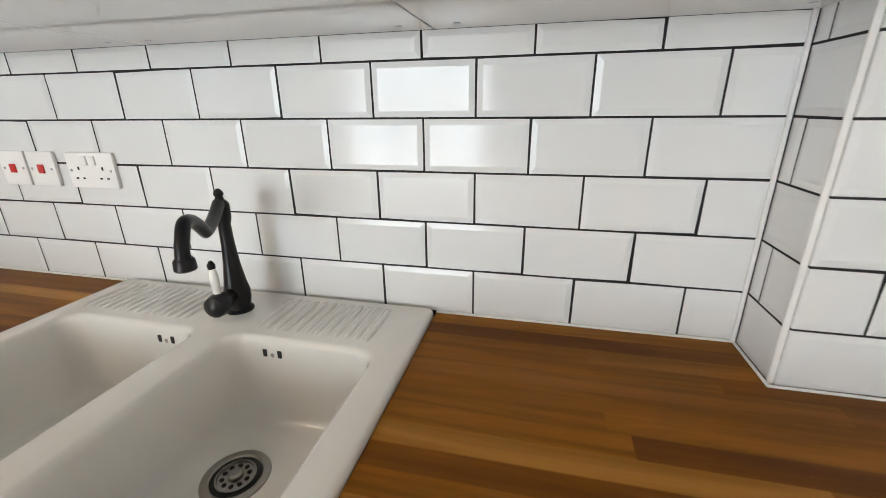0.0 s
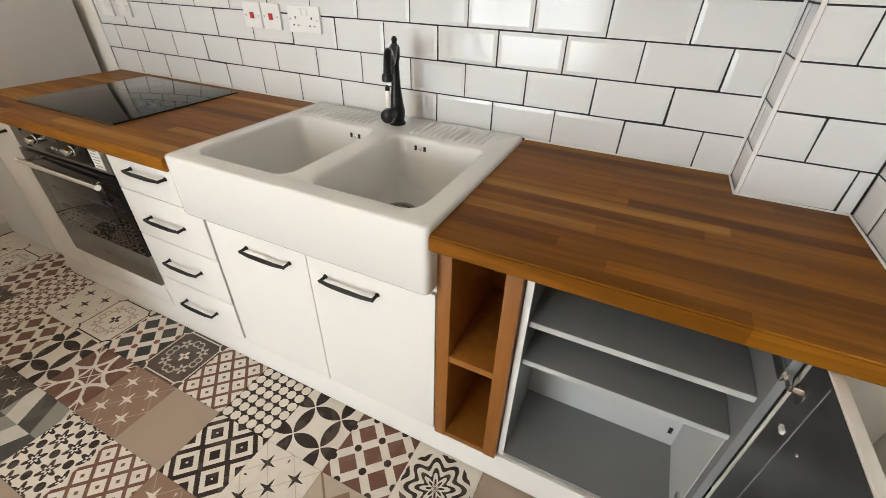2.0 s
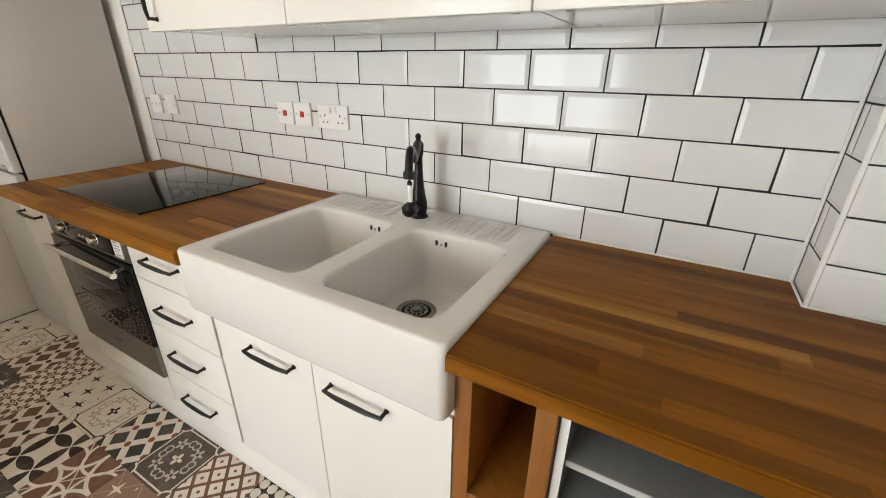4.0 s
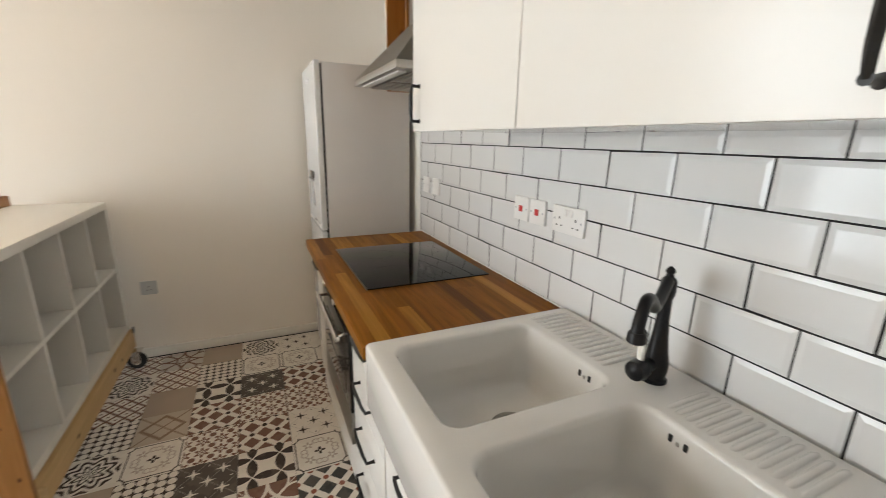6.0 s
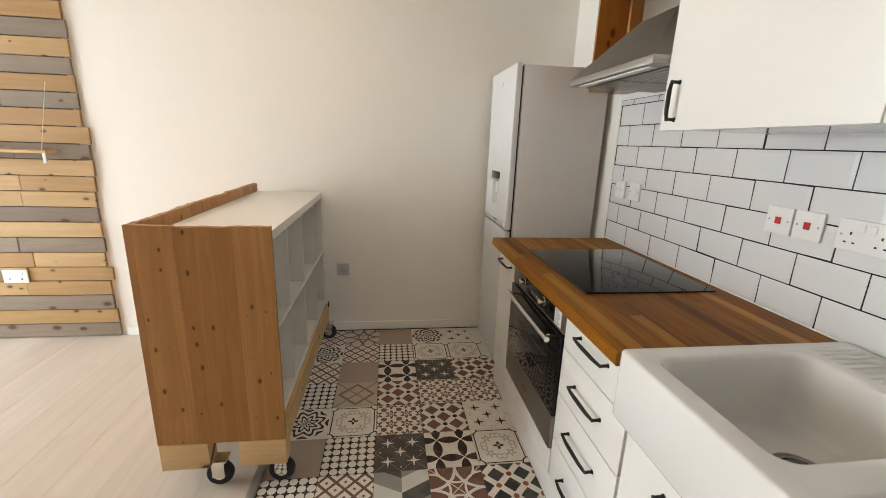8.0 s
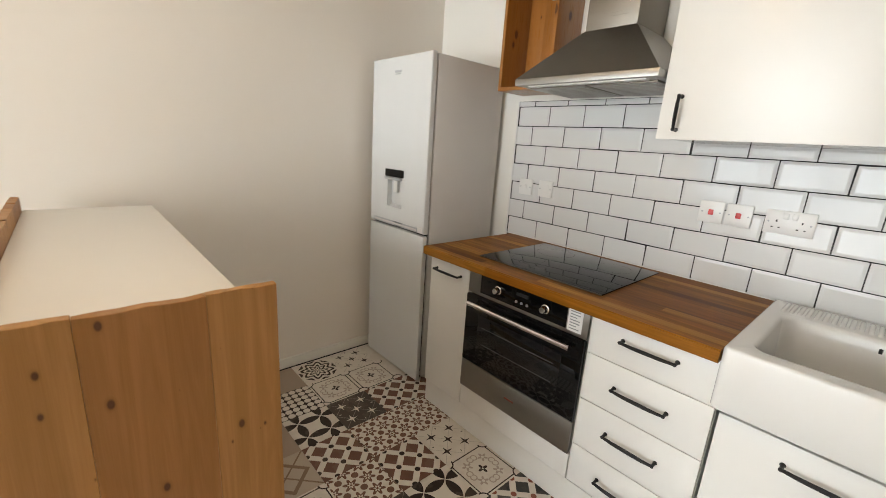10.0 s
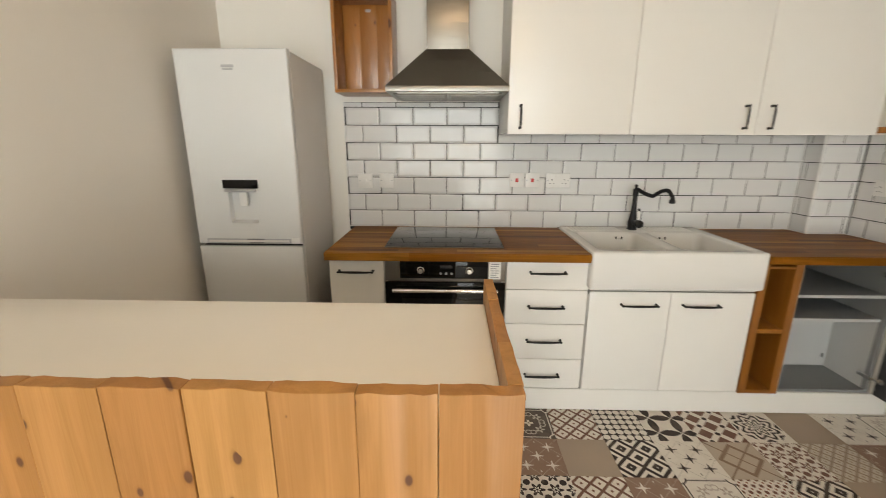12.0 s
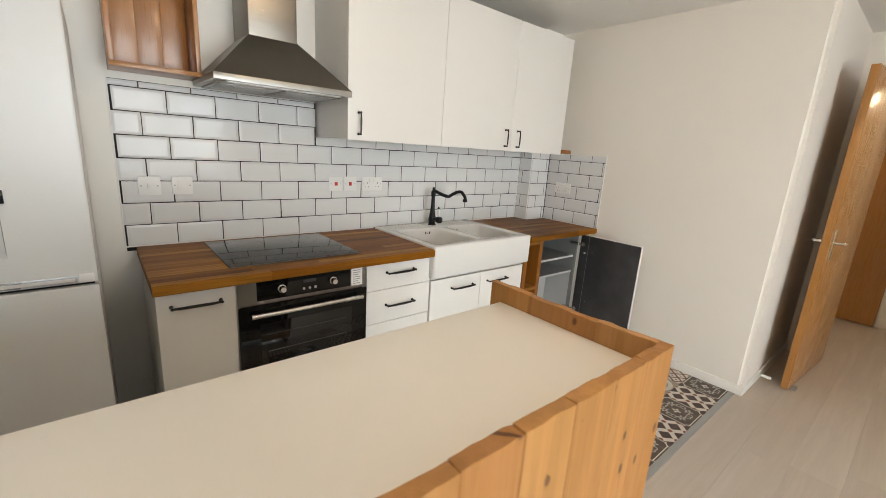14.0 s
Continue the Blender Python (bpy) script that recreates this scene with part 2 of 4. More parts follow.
def printed(name, draw):
    m, nt, b = material(name)
    tc = nt.nodes.new("ShaderNodeTexCoord")
    sep = nt.nodes.new("ShaderNodeSeparateXYZ")
    nt.links.new(tc.outputs["Object"], sep.inputs[0])
    u, v = X(nt, sep.outputs[0]) * (1 / FP), X(nt, sep.outputs[1]) * (1 / FP)
    col = draw(nt, u, v)
    co = coords(nt, jitter=9.0)
    n1 = node(nt, "ShaderNodeTexNoise", Vector=co, Scale=16.0, Detail=5.0)
    n2 = node(nt, "ShaderNodeTexNoise", Vector=co, Scale=420.0, Detail=2.0)
    worn = (X(nt, n1.outputs[0]) - .52) * 2.2
    col = mixed(nt, worn.op("MAXIMUM", 0.0).op("MINIMUM", .10), col, TAUPE)
    nt.links.new(col, b.inputs["Base Color"])
    nt.links.new((X(nt, n1.outputs[0]) * .25 + .32).s, b.inputs["Roughness"])
    b.inputs["Specular IOR Level"].default_value = .25
    bump(nt, b, n2.outputs[0], .1, .0005)
    return m


def cell(x, n):
    """Place within a repeat, from -0.5 to 0.5."""
    return (x * float(n) + .5 * (n % 2 + 1)).fr() - .5


def petal(r, u, v, n):
    return ((v.op("ARCTAN2", u) * float(n)).op("COSINE"))


def d_plain(nt, u, v):
    return mixed(nt, (u.ln(v)) * .4, TAUPE, tuple(c * .85 for c in TAUPE))


def d_tri(nt, u, v):
    p, q = cell(u, 6), cell(v, 6)
    return mixed(nt, ((abs(p) * 1.9 + abs(q) * .75) < .42).mx((abs(q) * 1.9 + abs(p) * .75) < .42), CREAM, DARK)


def d_petals(nt, u, v, a=CREAM, b=DARK):
    p, q = abs(cell(u + .25, 2)), abs(cell(v + .25, 2))
    d = (p + .5).ln(q * -1.0 + .5).mn((p * -1.0 + .5).ln(q + .5))
    return mixed(nt, d < .69, a, b)


def d_check(nt, u, v, a=CREAM, b=BROWN, dot=DARK):
    p, q = cell(u + v, 2), cell(u - v, 2)
    sq = (abs(p).mx(abs(q))) < .33
    spot = (abs(p) - .5).ln(abs(q) - .5) < .15
    return mixed(nt, spot, mixed(nt, sq, a, b), dot)


def d_cross(nt, u, v, a=CREAM, b=DARK):
    e, f = cell(u + v, 2), cell(u - v, 2)
    p, q = abs(e + f), abs(e - f)
    star = ((p.mn(q) * 2.1 + p.mx(q) * .42) < .25) * (p.mx(q) < .52) * (abs(u).mx(abs(v)) < .42)
    line = (abs(abs(u) - abs(v)) < .006).mx(abs(abs(u) + abs(v) - .5) < .006)
    return mixed(nt, star, mixed(nt, line, a, tuple(.6 * x + .4 * y for x, y in zip(a, b))), b)


def d_frame(nt, u, v, a=CREAM, b=DARK, ink=BROWN):
    au, av = abs(u), abs(v)
    notch = (au - .5).ln(av - .5) < .13
    line = ((abs(au.mx(av) - .455) < .012) * notch.inv()).mx(abs((au - .5).ln(av - .5) - .13) < .014)
    r = u.ln(v)
    x, y = au - .21, av - .21
    floret = (x.ln(y) < petal(r, x, y, 5) * .035 + .075) * (x.ln(y) > .03)
    scroll = abs((au - .30).ln(av - .05) - .06) < .012
    scroll = scroll.mx(abs((av - .30).ln(au - .05) - .06) < .012)
    core = (r < petal(r, u, v, 4) * .035 + .075) * (r > .022)
    soft = tuple(.5 * x + .5 * y for x, y in zip(a, ink))
    return mixed(nt, line.mx(core), mixed(nt, floret.mx(scroll), a, soft), b)


def d_ornate(nt, u, v):
    return d_frame(nt, u, v, (.10, .075, .06), CREAM, (.9, .85, .75))


def d_medal(nt, u, v):
    r = u.ln(v)
    w = (r * 42.0 + petal(r, u, v, 8) * 2.4).op("SINE") > .1
    return mixed(nt, w * (r < .48), CREAM, DARK)


def d_floral(nt, u, v, a=CREAM, b=BROWN):
    p, q = cell(u, 3), cell(v, 3)
    r = p.ln(q)
    f = (r < petal(r, p, q, 6) * .12 + .33) * (r > petal(r, p, q, 6) * .06 + .15)
    return mixed(nt, f.mx(r < .07).mx((abs(p) - .5).ln(abs(q) - .5) < .2), a, b)


def d_lattice(nt, u, v, a=CREAM, b=BROWN, n=3):
    p, q = abs(cell(u + v, n)), abs(cell(u - v, n))
    return mixed(nt, (p < .11).mx(q < .11).mx((p > .4) * (q > .4)), a, b)


def d_ring(nt, u, v):
    r = u.ln(v)
    ring = (r < .48) * (r > .36)
    fl = (r < petal(r, u, v, 8) * .08 + .24) * (r > petal(r, u, v, 8) * .05 + .1)
    return mixed(nt, ring, mixed(nt, fl, mixed(nt, r < .36, TAUPE, GREY), CREAM), (.66, .62, .56))


def d_cube(nt, u, v):
    lean = abs(v) * 1.1
    k = ((u * 3.0 + lean * 1.4 + 3.0).op("FLOOR")).op("MODULO", 3.0)
    k = (k + (v > 0.0) * 1.0).op("MODULO", 3.0)
    return mixed(nt, k > 1.5, mixed(nt, k > .5, (.60, .58, .53), (.075, .073, .066)), (.27, .262, .235))


def d_circles(nt, u, v, a=BROWN, b=CREAM):
    au, av = abs(u), abs(v)
    arc = abs((au - .5).ln(av - .5) - .5) < .03
    arc = arc.mx(abs((au - .5).ln(av + .0) - .36) < .022).mx(abs(au.ln(av - .5) - .36) < .022)
    return mixed(nt, arc.mx((au - av < .012) * (av - au < .012)), a, b)


def d_concentric(nt, u, v):
    p, q = abs(cell(u, 2)), abs(cell(v, 2))
    return mixed(nt, ((p + q) * 2.6).fr() < .5, CREAM, DARK)


def d_dots(nt, u, v):
    p, q = cell(u, 7), cell(v, 7)
    return mixed(nt, p.ln(q) < .28, mixed(nt, abs(p).mn(abs(q)) > .36, CREAM, RUST), BROWN)


def d_taupe(nt, u, v):
    d = abs(abs(u) + abs(v) - .4)
    return mixed(nt, (d < .05).mx(abs(abs(u) - abs(v)) < .022), (.46, .38, .30), (.24, .16, .105))


PRINT = {
    "P": printed("print_plain", d_plain), "T": printed("print_triangles", d_tri), "L": printed("print_petals", d_petals),
    "C": printed("print_checks", d_check), "W": printed("print_crosses", d_cross),
    "K": printed("print_crosses_dark", lambda n, u, v: d_cross(n, u, v, (.075, .06, .05), CREAM)),
    "F": printed("print_frame", d_frame), "O": printed("print_ornate", d_ornate), "M": printed("print_medallion", d_medal),
    "B": printed("print_floral", d_floral), "J": printed("print_floral_dark", lambda n, u, v: d_floral(n, u, v, CREAM, DARK)),
    "N": printed("print_lattice", d_lattice), "D": printed("print_diamonds", lambda n, u, v: d_check(n, u, v, CREAM, (.075, .045, .036), RUST)),
    "R": printed("print_diamonds_red", lambda n, u, v: d_check(n, u, v, CREAM, (.05, .05, .046), RUST)),
    "G": printed("print_ring", d_ring), "U": printed("print_cube", d_cube), "I": printed("print_circles", d_circles),
    "Z": printed("print_concentric", d_concentric), "E": printed("print_dots", d_dots), "Q": printed("print_taupe", d_taupe),
    "S": printed("print_stars", lambda n, u, v: d_cross(n, u, v, (.27, .17, .12), CREAM)),
    "V": printed("print_light_circles", lambda n, u, v: d_circles(n, u, v, (.52, .47, .41), BROWN)),
    "Y": printed("print_beige_lattice", lambda n, u, v: d_lattice(n, u, v, (.52, .46, .38), (.30, .22, .16), 4)),
}


# ---- mesh helpers ----
def cube(bm, x0, x1, y0, y1, z0, z1, bevel=0.0, seg=2):
    """A box, with rounded edges if bevel is given."""
    made = bmesh.ops.create_cube(bm, size=1, matrix=Matrix.LocRotScale(((x0 + x1) / 2, (y0 + y1) / 2, (z0 + z1) / 2), None, (abs(x1 - x0), abs(y1 - y0), abs(z1 - z0))))
    if bevel:
        edges = list({e for v in made["verts"] for e in v.link_edges})
        bmesh.ops.bevel(bm, geom=edges, offset=bevel, segments=seg, profile=.6, affect="EDGES")
    return bm


def box(x0, x1, y0, y1, z0, z1, bevel=0.0, seg=2):
    return cube(bmesh.new(), x0, x1, y0, y1, z0, z1, bevel, seg)


def tube(bm, pts, radii, n=12, squash=1.0):
    """A round bar along a path, with its own radius at each point."""
    pts = [Vector(p) for p in pts]
    if isinstance(radii, (int, float)):
        radii = [radii] * len(pts)
    rings, side = [], None
    for i, p in enumerate(pts):
        d = (pts[min(i + 1, len(pts) - 1)] - pts[max(i - 1, 0)]).normalized()
        if side is None:
            side = d.orthogonal().normalized()
        side = (side - d * side.dot(d)).normalized()
        up = d.cross(side)
        rings.append([bm.verts.new(p + (side * math.cos(a) + up * math.sin(a) * squash) * radii[i]) for a in (2 * math.pi * k / n for k in range(n))])
    for a, b in zip(rings, rings[1:]):
        for k in range(n):
            bm.faces.new((a[k], a[(k + 1) % n], b[(k + 1) % n], b[k]))
    bm.faces.new(rings[0][::-1])
    bm.faces.new(rings[-1])
    return bm


def lathe(bm, profile, at, n=24, axis="z"):
    """A turned shape: (radius, height) pairs round an axis through at."""
    at = Vector(at)

    def put(r, h, a):
        c, s = r * math.cos(a), r * math.sin(a)
        return at + Vector({"z": (c, s, h), "y": (c, h, s), "x": (h, c, s)}[axis])

    rings = [[bm.verts.new(put(max(r, 1e-4), h, 2 * math.pi * k / n)) for k in range(n)] for r, h in profile]
    for a, b in zip(rings, rings[1:]):
        for k in range(n):
            bm.faces.new((a[k], a[(k + 1) % n], b[(k + 1) % n], b[k]))
    bm.faces.new(rings[0][::-1])
    bm.faces.new(rings[-1])
    bmesh.ops.recalc_face_normals(bm, faces=bm.faces)
    return bm


def mesh_of(name, bm, mat, smooth=None):
    me = bpy.data.meshes.new(name)
    bmesh.ops.recalc_face_normals(bm, faces=bm.faces)
    bm.to_mesh(me)
    bm.free()
    me.materials.append(mat)
    if smooth is not None:
        me.shade_smooth()
        me.set_sharp_from_angle(angle=radians(smooth))
    return me


def thing(name, at, label, category, group=""):
    """The empty that holds a thing's parts, at its base."""
    ob = new(name)
    ob.empty_display_size = .1
    ob.location = at
    return tagged(ob, label, category, group)


def part(name, bm, mat, parent=None, label="", smooth=35):
    """One mesh, built in world places, under a thing or a part."""
    ob = new(name, mesh_of(name, bm, mat, smooth))
    if parent is not None:
        ob.parent = parent
        ob.matrix_parent_inverse = Matrix.Translation(-parent.location)
    if label:
        tagged(ob, label)
    return ob


def single(name, bm, mat, label, category, group="", smooth=35):
    return tagged(part(name, bm, mat, None, "", smooth), label, category, group)


def setting(name, bm, mat, label="", smooth=None):
    ob = part(name, bm, mat, None, "", smooth)
    return tagged(ob, label, kind="structure")


def piece(name, me, at, parent, turn=(0, 0, 0)):
    """A tile, board or stave that shares its mesh with its likes."""
    ob = new(name, me)
    ob.matrix_basis = pose(*at, *turn)
    if parent is not None:
        ob.parent = parent
    return ob


# ---- the room's shell ----
setting("floor", box(XL - .1, XR + .1, -1.765, .1, -.12, -.004), M_GROUT, "dark bed under the patterned kitchen floor")
floor_living = setting("floor_2", box(XL - .1, 3.6, YS - .1, -1.765, -.12, -.008), M_GROUT, "bed under the pale laminate floor")
wall_back = setting("wall_back", box(XL - .12, XR + .12, YB, YB + .12, 0, CEIL), M_WALL_BACK, "white painted plaster wall behind the worktop")
wall_left = setting("wall_left", box(XL - .12, XL, YS, YB, 0, CEIL), M_WALL, "cream painted plaster wall")
bm = box(XR, XR + .12, -1.82, YB, 0, CEIL)
bmesh.ops.bevel(bm, geom=[e for e in bm.edges if all(v.co.y < -1 for v in e.verts) and abs(e.verts[0].co.z - e.verts[1].co.z) > 1 and e.verts[0].co.x < XR + .01], offset=.025, segments=5, affect="EDGES")
wall_right = setting("wall_right", bm, M_WALL, "cream painted plaster wall with rounded end corner", 40)
setting("wall_return", box(XR + .12, 1.98, -1.82, -1.70, 0, CEIL), M_WALL, "plaster wall behind the open door")
YD0, YD1 = -2.86, -2.045     # doorway to the hall
bm = box(1.92, 2.02, YD1, -1.82, 0, CEIL)
cube(bm, 1.92, 2.02, YS, YD0, 0, CEIL)
cube(bm, 1.92, 2.02, YD0, YD1, 2.06, CEIL)
setting("wall_hall", bm, M_WALL, "plaster wall with the doorway to the hall")
setting("wall_hall_far", box(3.40, 3.52, -4.2, -.9, 0, CEIL), M_WALL, "plaster wall at the end of the hall")
setting("wall_hall_north", box(2.02, 3.40, -1.0, -.9, 0, CEIL), M_WALL, "plaster side wall of the hall")
setting("wall_hall_south", box(2.02, 3.40, -4.3, -4.2, 0, CEIL), M_WALL, "plaster side wall of the hall")
setting("wall_hall_inner", box(1.92, 2.02, -1.70, -.9, 0, CEIL), M_WALL, "plaster side wall of the hall")
setting("ceiling", box(XL - .12, 3.6, YS - .1, YB + .12, CEIL, CEIL + .1), M_CEIL, "white painted ceiling")
bm = box(XL - .12, WX0, YS - .12, YS, 0, CEIL)
cube(bm, WX1, 2.02, YS - .12, YS, 0, CEIL)
cube(bm, WX0, WX1, YS - .12, YS, 0, WZ0)
cube(bm, WX0, WX1, YS - .12, YS, WZ1, CEIL)
setting("wall_window", bm, M_WALL, "plaster wall with the wide patio window")
setting("ground", box(-400, 400, -400, YS - .12, -.2, -.15), M_LAWN, "grass outside the patio window")

window = setting("window_1", box(WX0, WX1, YS - .09, YS - .03, WZ0, WZ0 + .06, .006), M_FRAMEWHITE, "white framed patio window of three lights")
part("window_frame", box(WX0, WX1, YS - .09, YS - .03, WZ1 - .06, WZ1, .006), M_FRAMEWHITE, window)
for i in range(4):
    x = WX0 + .03 + (WX1 - WX0 - .06) * i / 3
    part("window_frame", box(x - .045, x + .045, YS - .092, YS - .028, WZ0 + .062, WZ1 - .062, .006), M_FRAMEWHITE, window)
    if i < 3:
        pane = part("pane", box(x + .045, x + (WX1 - WX0 - .06) / 3 - .045, YS - .064, YS - .058, WZ0 + .062, WZ1 - .062), M_PANE, window)
        pane.visible_shadow = False

# skirting boards
for n, b in (("1", (XL, XL + .014, -3.03, -.03, 0, .062)), ("2", (XR - .014, XR, -1.82, -.64, 0, .062)), ("3", (XR - .014, 1.9, -1.834, -1.82, 0, .062))):
    setting("baseboard_" + n, box(*b, .004), M_TRIM, "low white painted skirting board", 35)
setting("trim_strip", box(-2.92, XR - .015, -1.797, -1.762, -.004, .005, .003), M_STRIP, "grey metal threshold strip between tiles and laminate", 35)

# ---- fridge freezer ----
FX0, FX1 = -2.862, -2.337
fridge = thing("fridge_freezer", (-2.6, -.3, 0), "tall white fridge freezer with water dispenser, doors closed", "fridge")
part("body", box(FX0 + .003, FX1, -.522, -.03, .03, 1.798, .006), M_ENAMEL_S, fridge, "pale grey textured side")
part("gasket", box(FX0 + .012, FX1 - .012, -.533, -.522, .06, 1.79), M_DARK, fridge)
RX0, RX1, RZ0, RZ1 = FX0 + .178, FX0 + .316, 1.0, 1.190     # dispenser recess
bm = bmesh.new()
rows_ = []
for inset, y in ((0, -.533), (0, -.557), (.002, -.562), (.007, -.564)):
    rows_.append([bm.verts.new((x, y, z)) for x, z in ((FX0 + inset, .893 + inset), (FX1 - inset, .893 + inset), (FX1 - inset, 1.803 - inset), (FX0 + inset, 1.803 - inset))])
rim = [bm.verts.new((x, -.564, z)) for x, z in ((RX0, RZ0), (RX1, RZ0), (RX1, RZ1), (RX0, RZ1))]
deep = [bm.verts.new((x, -.536, z)) for x, z in ((RX0 + .006, RZ0 + .012), (RX1 - .006, RZ0 + .012), (RX1 - .006, RZ1), (RX0 + .006, RZ1))]
for lo, hi in list(zip(rows_, rows_[1:])) + [(rows_[-1], rim), (rim, deep)]:
    for k in range(4):
        bm.faces.new((lo[k], lo[(k + 1) % 4], hi[(k + 1) % 4], hi[k]))
bm.faces.new(deep)
bm.faces.new(rows_[0])
bmesh.ops.recalc_face_normals(bm, faces=bm.faces)
top_door = part("door", bm, M_ENAMEL, fridge, "white upper door", 20)
part("door", box(FX0, FX1, -.564, -.533, .016, .882, .008, 3), M_ENAMEL, fridge, "white lower door")
part("handle", box(FX0 + .045, FX1 - .055, -.5665, -.561, .897, .921, .002), M_SILVER, top_door, "silver grip strip")
part("handle", box(FX0 + .052, FX1 - .062, -.5675, -.5655, .903, .914, .001), M_ENAMEL_S, top_door)
part("catch", box(FX1 - .052, FX1 - .01, -.5665, -.561, .897, .927, .003), M_PLASTIC, top_door)
part("badge", box(FX0 + .218, FX0 + .275, -.5665, -.563, 1.722, 1.734, .001), M_SILVER, top_door, "small silver badge")
part("badge", box(FX0 + .222, FX0 + .270, -.5665, -.563, 1.712, 1.717, .001), M_SILVER, top_door)
part("display", box(FX0 + .158, FX0 + .331, -.570, -.563, 1.172, 1.214, .003), M_GLASSBLACK, top_door, "glossy black dispenser display")
part("lever", box(FX0 + .170, FX0 + .322, -.584, -.566, 1.155, 1.170, .004), M_SILVER, top_door, "silver lever")
part("paddle", box(FX0 + .228, FX0 + .266, -.560, -.540, 1.085, 1.160, .006), M_PLASTIC, top_door)
for x in (FX0 + .06, FX1 - .06):
    part("foot", lathe(bmesh.new(), [(.018, 0), (.018, .032)], (x, -.49, 0), 12), M_RUBBER, fridge)


# ---- handles ----
def bow_handle(parent, x, y, z, length, upright=False):
    """A black iron bow handle: two feet with rounded heads and a slightly bowed flat bar."""
    bm = bmesh.new()
    half = length / 2

    def at(s, d, h=0):
        return (x, y - d, z + s) if upright else (x + s, y - d, z + h)
    for s in (-half, half):
        tube(bm, [at(s, 0), at(s, .006), at(s, .022), at(s, .027)], [.0075, .0048, .0048, .0062], 10)
    steps = 12
    pts = [at(-half + length * i / steps, .025 + .004 * min(1, 1.6 * math.sin(math.pi * i / steps))) for i in range(steps + 1)]
    tube(bm, pts, [.0048 + .0018 * math.sin(math.pi * i / steps) for i in range(steps + 1)], 8, .75)
    return part("handle", bm, M_IRON, parent, "black iron bow handle")


M_SILVERGREY = plain("pale_grey_edge", (.52, .525, .52), .4, vary=.02, relief=0)

# ---- base units ----
FY = -.622                     # door fronts
BASE = (.128, W - .04)         # carcass bottom and top


def carcass(parent, x0, x1, mat=M_CAB, z0=BASE[0], z1=BASE[1], back=-.03):
    part("side_panel", box(x0, x0 + .016, FY + .02, back, z0, z1), mat, parent, smooth=None)
    part("side_panel", box(x1 - .016, x1, FY + .02, back, z0, z1), mat, parent, smooth=None)
    part("base_panel", box(x0 + .016, x1 - .016, FY + .02, back, z0, z0 + .016), mat, parent, smooth=None)
    part("rail", box(x0 + .016, x1 - .016, FY + .02, FY + .1, z1 - .016, z1), mat, parent, smooth=None)
    return part("back_panel", box(x0 + .016, x1 - .016, back - .008, back, z0 + .016, z1), mat, parent, smooth=None)


def front(parent, name, x0, x1, z0, z1, mat=M_CAB):
    return part(name, box(x0 + .0015, x1 - .0015, FY, FY + .018, z0 + .0015, z1 - .0015, .002, 2), mat, parent)


narrow = thing("base_cabinet", (-2.05, -.3, .128), "narrow cream base cabinet with closed door beside the fridge", "cabinet")
carcass(narrow, -2.188, -1.917)
d = front(narrow, "door", -2.19, -1.917, .133, .84)
bow_handle(d, -2.057, FY, .775, .168)

housing = thing("oven_housing", (-1.615, -.3, .128), "white oven housing with plain panel below the oven", "cabinet")
bm = box(-1.915, -1.902, FY + .02, -.03, .128, .84)
cube(bm, -1.331, -1.315, FY + .02, -.03, .128, .84)
cube(bm, -1.902, -1.331, FY + .02, -.03, .228, .244)
part("body", bm, M_CAB, housing, smooth=None)
front(housing, "panel", -1.915, -1.315, .133, .246)

oven = thing("oven", (-1.615, -.4, .248), "built-in steel and black glass electric oven, door closed", "oven")
part("body", box(-1.898, -1.335, FY + .006, -.08, .25, .836), M_STEEL_D, oven)
panel = part("control_panel", box(-1.912, -1.318, FY - .004, FY + .006, .728, .84, .002), M_STEEL, oven, "brushed steel control panel")
part("display", box(-1.838, -1.405, FY - .008, FY - .002, .742, .828, .002), M_GLASSBLACK, panel, "black glass control strip")
for x in (-1.735, -1.497):
    part("knob", lathe(bmesh.new(), [(.0185, 0), (.0185, -.005), (.0145, -.007), (.0135, -.024), (.0115, -.027), (0, -.027)], (x, FY - .008, .785), 24, "y"), M_CHROME, panel, "round chrome knob")
for k, x in enumerate((-1.637, -1.610, -1.583)):
    part("button", lathe(bmesh.new(), [(.0062, 0), (.0058, -.003), (0, -.0035)], (x, FY - .008, .768), 12, "y"), M_SILVER, panel)
part("clock", box(-1.64, -1.58, FY - .0095, FY - .0075, .795, .810), plain("dim_display", (.05, .052, .055), .2, relief=0), panel)
sticker = part("sticker", box(-1.400, -1.342, FY - .006, FY - .003, .74, .828), M_PLASTIC, panel, "white energy label with fine grey print")
for k in range(7):
    part("print_line", box(-1.392, -1.352 - .012 * (k % 3 == 2), FY - .0068, FY - .0058, .815 - k * .011, .8185 - k * .011), M_GREYBAR, sticker)
odoor = part("door", box(-1.912, -1.318, FY - .012, FY + .006, .392, .722, .003), M_GLASSBLACK, oven, "black glass oven door")
part("window", box(-1.83, -1.40, FY - .0135, FY - .0115, .43, .64, .001), plain("oven_glass", (.009, .009, .0095), .05, vary=.1, relief=0), odoor)
for z in (.585, .505):
    part("rack", tube(bmesh.new(), [(-1.80, FY - .0128, z), (-1.43, FY - .0128, z)], .0022, 6), plain("rack_steel", (.05, .05, .052), .4, metal=.3, relief=0), odoor, "wire oven rack behind the glass")
bm = tube(bmesh.new(), [(-1.872, FY - .045, .69), (-1.358, FY - .045, .69)], .0105, 14)
for x in (-1.84, -1.39):
    tube(bm, [(x, FY - .01, .69), (x, FY - .045, .69)], .007, 10)
